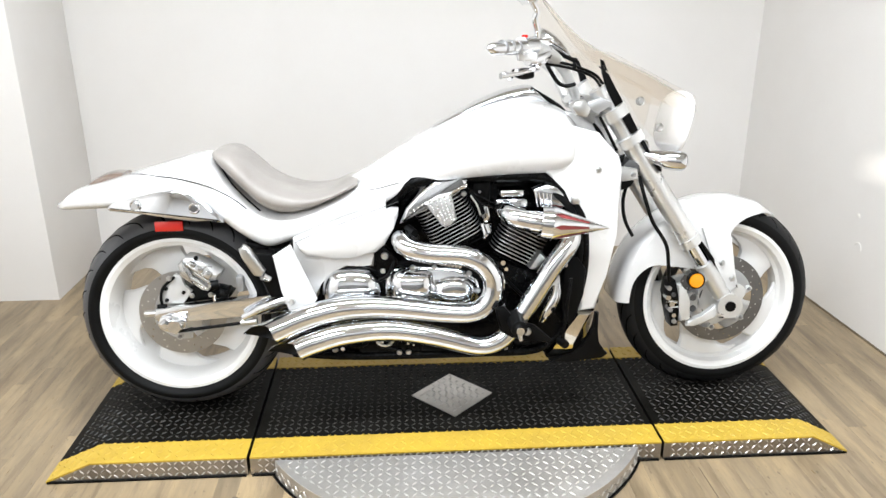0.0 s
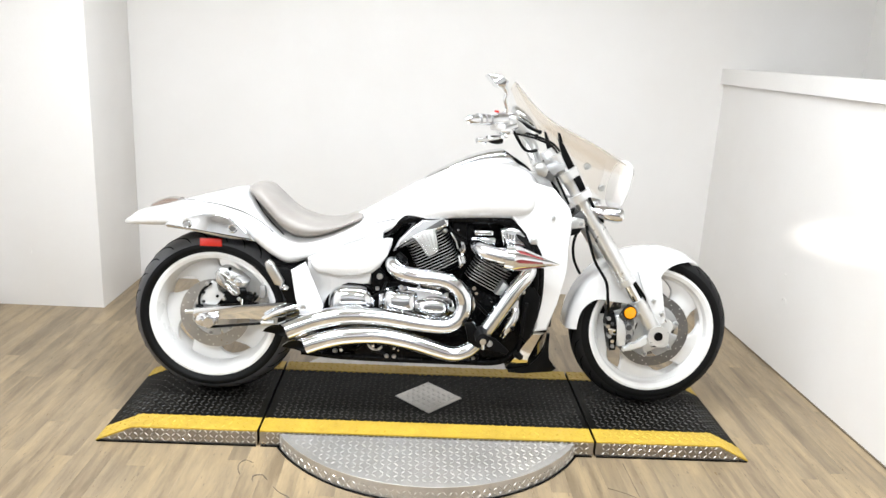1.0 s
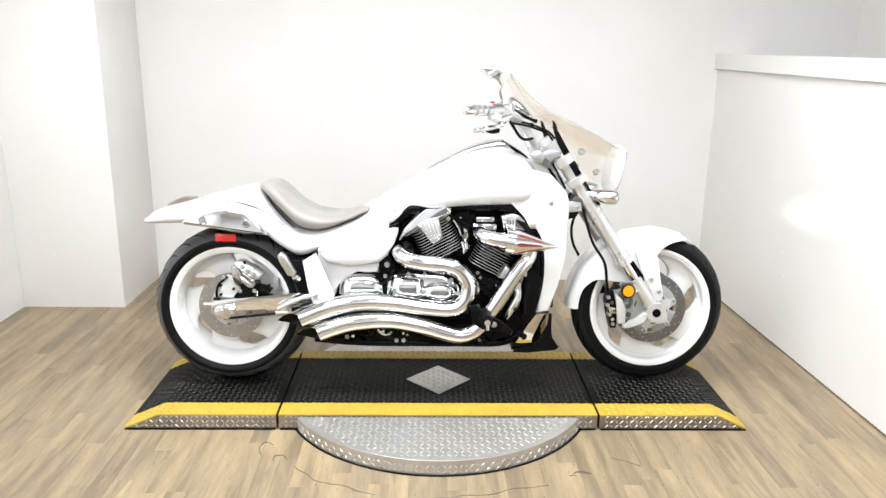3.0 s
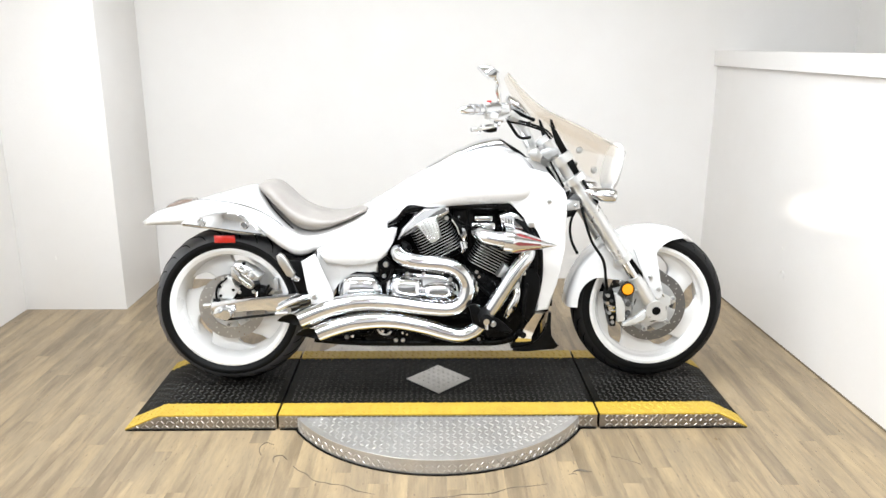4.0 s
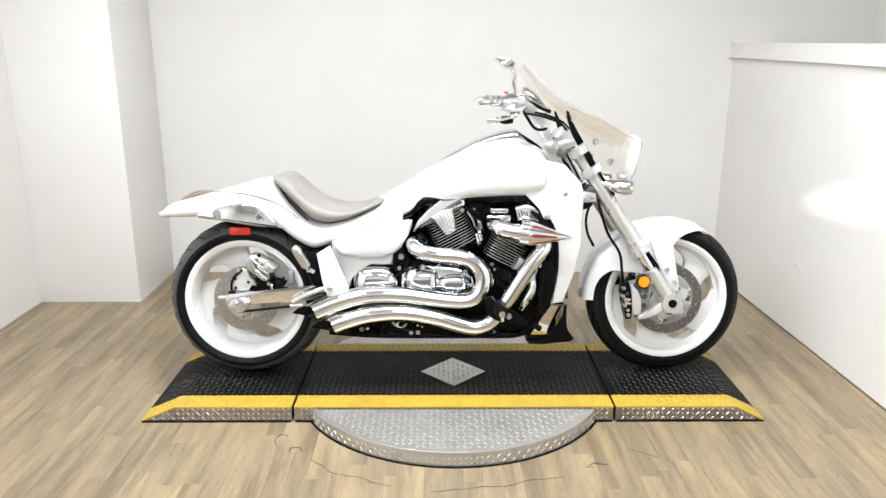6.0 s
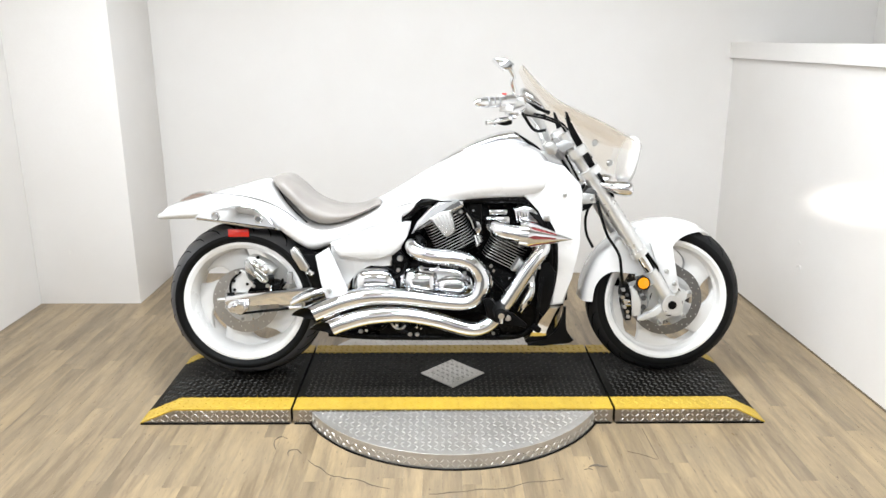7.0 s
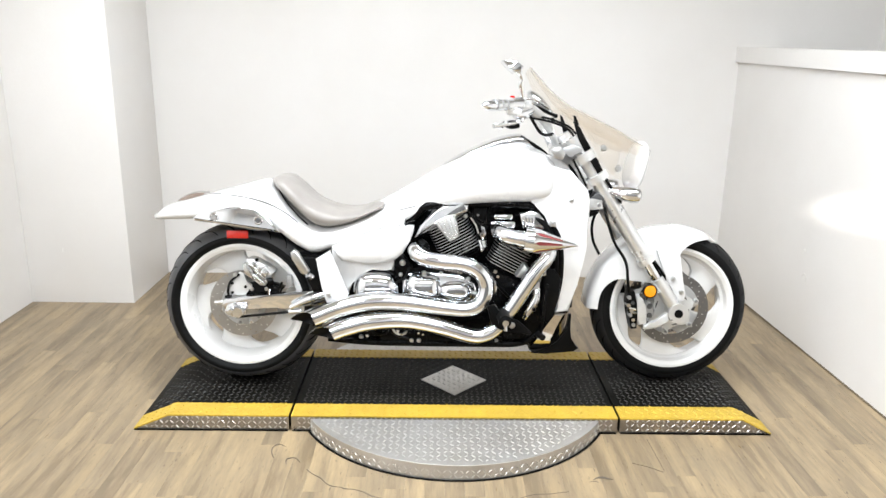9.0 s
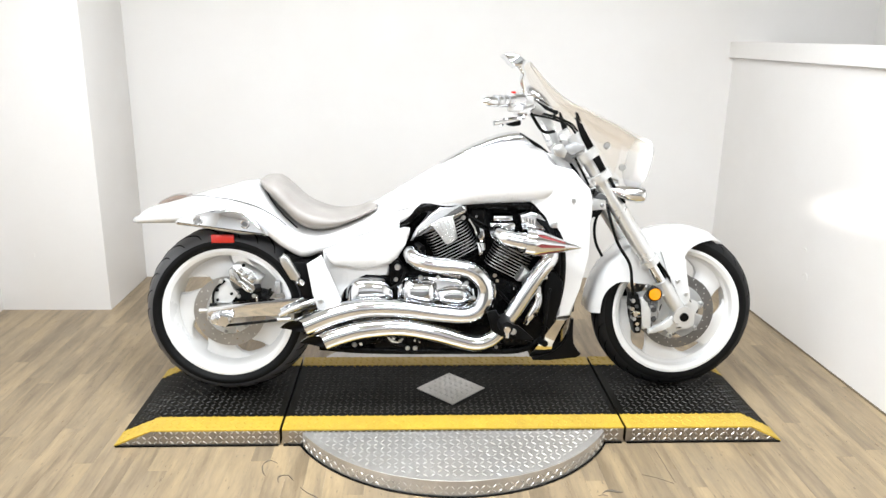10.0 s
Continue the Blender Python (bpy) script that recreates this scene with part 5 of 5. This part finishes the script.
# handlebar with its controls
for side in (-1, 1):
    s = side
    bar = part("handlebar", tube([(0.400, s * 0.065, 0.945), (0.380, s * 0.085, 0.985), (0.345, s * 0.125, 1.045), (0.285, s * 0.20, 1.092), (0.225, s * 0.28, 1.112), (0.14, s * 0.365, 1.111)] if s < 0 else [(0.400, 0.065, 0.945), (0.380, 0.085, 0.985), (0.365, 0.125, 1.035), (0.345, 0.20, 1.070), (0.315, 0.28, 1.090), (0.285, 0.36, 1.092)], [0.013, 0.014, 0.016, 0.019, 0.017, 0.0135], 7, 18), SILVER, bike, "swept-back chrome handlebar")
    if s > 0:
        continue
    part("grip", tube([(0.188, s * 0.322, 1.114), (0.15, s * 0.358, 1.112), (0.108, s * 0.396, 1.110)], [0.017, 0.0185, 0.016], 5, 20), CHROME, bar, "chrome grip with rubber inserts")
    for k in range(3):
        c = Vector((0.168 - 0.020 * k, s * (0.341 + 0.018 * k), 1.1125))
        part("grip_band", rod(c, c + Vector((-0.006, s * 0.0055, 0)), 0.0192, seg=20), CAST, bar)
    part("grip_end", tube([(0.112, s * 0.392, 1.110), (0.092, s * 0.41, 1.110), (0.080, s * 0.42, 1.109)], [0.017, 0.014, 0.003], 4, 20), CHROME, bar)
    part("switch_box", rod((0.222, s * 0.275, 1.117), (0.182, s * 0.318, 1.116), 0.025, 0.024, 20), CHROME, bar)
    part("reservoir", slab([(0.244, 1.134), (0.272, 1.133), (0.270, 1.095), (0.248, 1.102)], *sorted((s * 0.20, s * 0.25)), 0.006), CARRIER, bar, "pale fluid reservoir")
    part("reservoir_lid", box(0.240, 0.278, s * 0.225 - 0.028, s * 0.225 + 0.028, 1.132, 1.139, 0.002), CHROME, bar)
    part("fluid_cup", box(0.176, 0.226, s * 0.30 - 0.022, s * 0.30 + 0.022, 1.078, 1.100, 0.006), PAINT, bar, "white fluid reservoir")
    part("lever_perch", tube([(0.262, s * 0.235, 1.095), (0.235, s * 0.265, 1.084), (0.205, s * 0.29, 1.078)], [0.020, 0.019, 0.012], 4, 14), CHROME, bar)
    part("perch_clamp", slab([(0.196, 1.088), (0.215, 1.098), (0.25, 1.095), (0.262, 1.072), (0.236, 1.060), (0.205, 1.066)], *sorted((s * 0.235, s * 0.275)), 0.007), CHROME, bar)
    part("lever", tube([(0.235, s * 0.275, 1.060), (0.20, s * 0.29, 1.050), (0.165, s * 0.305, 1.044), (0.128, s * 0.32, 1.040)], [0.009, 0.0065, 0.0065, 0.009], 5, 12), CHROME, bar, "chrome hand lever")
    part("lever_boot", tube([(0.222, s * 0.27, 1.046), (0.195, s * 0.275, 1.044), (0.165, s * 0.28, 1.048)], [0.014, 0.016, 0.009], 4, 12), PLASTIC, bar)
    for x, z in ((0.142, 1.045), (0.158, 1.034), (0.178, 1.052), (0.224, 1.056)):
        part("perch_bolt", rod((x, s * 0.292, z), (x - 0.006, s * 0.305, z), 0.008, 0.006, 12), CHROME, bar)
    stem = part("mirror_stem", tube([(0.230, s * 0.265, 1.125), (0.232, s * 0.275, 1.155), (0.224, s * 0.283, 1.185), (0.228, s * 0.288, 1.205), (0.214, s * 0.295, 1.230)], [0.010, 0.008, 0.009, 0.0075, 0.010], 5, 14), CHROME, bike, "curved chrome mirror stem")
    part("mirror_head", slab([(0.148, 1.262), (0.186, 1.264), (0.206, 1.254), (0.224, 1.242), (0.216, 1.226), (0.192, 1.221), (0.178, 1.232)], -0.375, -0.27, 0.007, 2), CHROME, stem, "small faceted chrome mirror housing")
part("kill_switch", box(0.186, 0.202, -0.308, -0.292, 1.139, 1.1455, 0.002), RED, bike, "red stop switch")
part("cable", tube([(0.268, -0.20, 1.080), (0.31, -0.185, 1.073), (0.357, -0.18, 1.062), (0.421, -0.16, 1.038), (0.455, -0.13, 1.01)], 0.0042, 6, 8), PLASTIC, bike)
part("cable", tube([(0.272, -0.20, 1.068), (0.31, -0.185, 1.063), (0.352, -0.18, 1.054), (0.416, -0.16, 1.031), (0.45, -0.13, 1.00)], 0.0042, 6, 8), PLASTIC, bike)
part("cable_clip", box(0.352, 0.362, -0.188, -0.172, 1.050, 1.070, 0.002), PLASTIC, bike)
part("cable", tube([(0.270, -0.20, 1.075), (0.286, -0.175, 1.055), (0.312, -0.17, 1.018), (0.335, -0.17, 1.006), (0.365, -0.16, 1.010)], 0.006, 6, 8), PLASTIC, bike)
part("bar_clamp", box(0.378, 0.412, -0.085, 0.085, 0.945, 0.975, 0.008), CHROME, bike)

# dash on the tank
part("dash", shell([(-0.04, 0.872, 0.888, 0.03), (0.06, 0.912, 0.944, 0.062), (0.14, 0.936, 0.980, 0.074), (0.20, 0.945, 0.999, 0.076), (0.262, 0.95, 1.004, 0.07), (0.31, 0.935, 0.966, 0.06), (0.378, 0.895, 0.912, 0.045)], 5, 2.4, 32), CHROME, bike, "long chrome tank console")
part("console_strip", tube([(0.255, -0.055, 0.998), (0.30, -0.056, 0.968), (0.345, -0.05, 0.94), (0.372, -0.04, 0.918)], [0.004, 0.007, 0.006, 0.003], 5, 10), PLASTIC, bike)
part("gauge", shell([(0.285, 1.13, 1.17, 0.03), (0.30, 1.115, 1.172, 0.055), (0.33, 1.10, 1.155, 0.06), (0.36, 1.085, 1.125, 0.055), (0.388, 1.072, 1.085, 0.03)], 4, 2.0, 28), CHROME, bike, "chrome instrument housing")
part("gauge_rim", tube([(0.298, -0.062, 1.116), (0.33, -0.066, 1.100), (0.368, -0.06, 1.083), (0.392, -0.045, 1.075)], [0.005, 0.008, 0.006, 0.009], 5, 10), PLASTIC, bike)

# headlamp nacelle and windshield
bm = shell([(0.714, 0.796, 0.978, 0.144), (0.719, 0.790, 0.981, 0.147), (0.727, 0.788, 0.976, 0.138), (0.738, 0.800, 0.957, 0.108), (0.746, 0.828, 0.930, 0.07)], 5, 2.7, 48)
for v in bm.verts:
    v.co.x += 0.22 * (v.co.z - 0.88)
part("nacelle", bm, PAINT, bike, "white headlamp nacelle", 50)
lampshade = part("headlamp_ring", lathe([(0.030, 0.734), (0.040, 0.740), (0.043, 0.745), (0.038, 0.747), (0.036, 0.742)], (0, 0, 0.885), "X", 40), CHROME, bike, "chrome headlamp ring")
part("bulb", lathe([(0.0001, 0.750), (0.02, 0.7495), (0.036, 0.747), (0.036, 0.742), (0.0001, 0.742)], (0, 0, 0.885), "X", 32), BULB, lampshade, "lit headlamp")
# windshield: a sheet swept back and wrapped round the bars
rows = []
for a, w, zz, back in curve_points([(0.292, 0.085, 1.262, 0.010), (0.36, 0.155, 1.185, 0.03), (0.43, 0.190, 1.128, 0.055), (0.52, 0.205, 1.080, 0.075), (0.62, 0.205, 1.035, 0.085), (0.70, 0.185, 0.988, 0.075), (0.764, 0.14, 0.955, 0.04)], 4):
    rows.append([(a - back * 0.7 * abs(q) ** 2.2, w * q, zz - 0.22 * w * abs(q) ** 2.6) for q in np.linspace(-1, 1, 21)])
thick = [[(x - 0.002, y * 0.985, z - 0.0035) for x, y, z in r] for r in rows]
shield = part("windshield", loft([r + t[::-1] for r, t in zip(rows, thick)]), SCREEN, bike, "tinted see-through windshield", 60)
shield.visible_shadow = False
for side in (-1, 1):
    wing = part("windshield_wing", slab([(0.372, 1.105), (0.46, 1.098), (0.60, 1.028), (0.712, 0.972), (0.702, 0.90), (0.684, 0.826), (0.60, 0.848), (0.552, 0.900), (0.50, 0.985), (0.462, 1.050), (0.42, 1.066)], *sorted((side * 0.190, side * 0.194)), 0.0008, 1), CLEAR, shield)
    wing.visible_shadow = False
    for x, z in ((0.548, 0.961), (0.607, 0.885)):
        bolt((x, side * 0.196, z), 0.013, shield, BRUSHED, side)
    part("shield_stay", rod((0.549, side * 0.19, 0.966), (0.547, side * 0.172, 0.962), 0.006, seg=10), CHROME, shield)
    part("shield_stay", rod((0.609, side * 0.19, 0.890), (0.607, side * 0.172, 0.886), 0.006, seg=10), CHROME, shield)
    sig = part("turn_signal", tube([(0.585, side * 0.14, 0.800), (0.625, side * 0.16, 0.792), (0.65, side * 0.175, 0.787), (0.68, side * 0.178, 0.784), (0.694, side * 0.178, 0.783)], [0.013, 0.023, 0.028, 0.029, 0.027], 5, 22), CHROME, bike, "chrome bullet turn signal")
    part("signal_lens", rod((0.690, side * 0.178, 0.783), (0.700, side * 0.178, 0.783), 0.0265, 0.020, 22), LENS, sig, "clear lens")

# headlamp beam on the partition wall
beam = lamp("headlamp_beam", "SPOT", HEAD_POWER, look((0.80, 0.415, 0.945), (1.66, 0.42, 0.765)) @ pose(0, 0, 0, 0, 0, 11) @ Matrix.Diagonal((1.0, 0.15, 1.0, 1.0)), (1.0, 0.95, 0.88))
beam.data.spot_size, beam.data.spot_blend, beam.data.shadow_soft_size = radians(70), 1.0, 0.03


# ---- floor marks, then the floor strips ----
def mark(pts, r):
    tagged(part("floor_scratch", tube([(x, y, 0.0006) for x, y in pts], r, 5, 6), SCUFF), "thin dark wavy scratch on the laminate", "scratch", "floor scratches")


mark([(-0.633, -0.189), (-0.646, -0.160), (-0.651, -0.126), (-0.641, -0.104), (-0.629, -0.099), (-0.604, -0.115)], [0.0010, 0.0020, 0.0014, 0.0024, 0.0014, 0.0008])
mark([(-0.582, -0.229), (-0.587, -0.212), (-0.584, -0.194), (-0.559, -0.189), (-0.545, -0.205), (-0.537, -0.218)], [0.0008, 0.0018, 0.0024, 0.0014, 0.0022, 0.0009])
mark([(-0.509, -0.258), (-0.481, -0.290), (-0.454, -0.310), (-0.432, -0.341), (-0.408, -0.358), (-0.385, -0.361), (-0.367, -0.371), (-0.336, -0.375), (-0.305, -0.388), (-0.281, -0.408), (-0.253, -0.419), (-0.213, -0.433)], [0.0009, 0.0014, 0.0022, 0.0011, 0.0018, 0.0010, 0.0019, 0.0011, 0.0016, 0.0022, 0.0012, 0.0008])
mark([(-0.086, -0.463), (-0.05, -0.461), (-0.018, -0.453), (0.03, -0.449), (0.079, -0.436), (0.13, -0.436), (0.177, -0.428), (0.215, -0.408), (0.249, -0.396), (0.30, -0.391), (0.361, -0.378)], [0.0008, 0.0014, 0.0019, 0.0010, 0.0017, 0.0012, 0.0019, 0.0011, 0.0017, 0.0010, 0.0008])
mark([(0.455, -0.31), (0.470, -0.299), (0.488, -0.297), (0.503, -0.303), (0.523, -0.306)], [0.001, 0.003, 0.0052, 0.0042, 0.001])
mark([(0.440, -0.322), (0.458, -0.318), (0.470, -0.324)], [0.0008, 0.0016, 0.0008])
mark([(0.708, -0.045), (0.71, -0.143), (0.711, -0.254)], 0.0010)
mark([(0.614, -0.205), (0.662, -0.229), (0.705, -0.26)], 0.0010)

STRIP = 0.0655
random.seed(7)
boards = {}


def strip_mesh(long):
    if long not in boards:
        bm = bmesh.new()
        g, b = 0.0001, 0.0003
        rings = [[(x0, y0, z) for x0, y0 in ((g + e, g + e), (STRIP - g - e, g + e), (STRIP - g - e, long - g - e), (g + e, long - g - e))] for z, e in ((-0.004, 0), (-b, 0), (0, b))]
        boards[long] = mesh_of("strip", loft(rings), WOOD, 20)
    return boards[long]


floor_ob = bpy.data.objects["floor"]
rest_verts, rest_faces, near = [], [], 0
for column in range(int((FAR - LEFT) / STRIP) + 1):
    x = LEFT - 0.02 + column * STRIP
    y = DEEP - 0.08
    while y < BACK:
        long = random.choice((0.62, 0.78, 0.94, 1.1)) if y > DEEP else 0.1 + 0.9 * random.random()
        long = min(long, BACK + 0.1 - y)
        if near < 300 and x < 1.8 and -0.75 < y < 0.45 and not (-1.1 < x < 1.05 and y > 0.0 and y + long < 0.6):
            ob = new("strip", strip_mesh(long))
            ob.parent, ob.location = floor_ob, (x, y, 0)
            near += 1
        else:
            n, g = len(rest_verts), 0.0001
            rest_verts += [(x + g, y + g, 0), (x + STRIP - g, y + g, 0), (x + STRIP - g, y + long - g, 0), (x + g, y + long - g, 0)]
            rest_faces.append((n, n + 1, n + 2, n + 3))
        y += long
data = bpy.data.meshes.new("strip_field")
data.from_pydata(rest_verts, [], rest_faces)
data.materials.append(WOOD_FAR)
field = new("strip_field", data)
field.parent = floor_ob
tagged(field, kind="stuff")
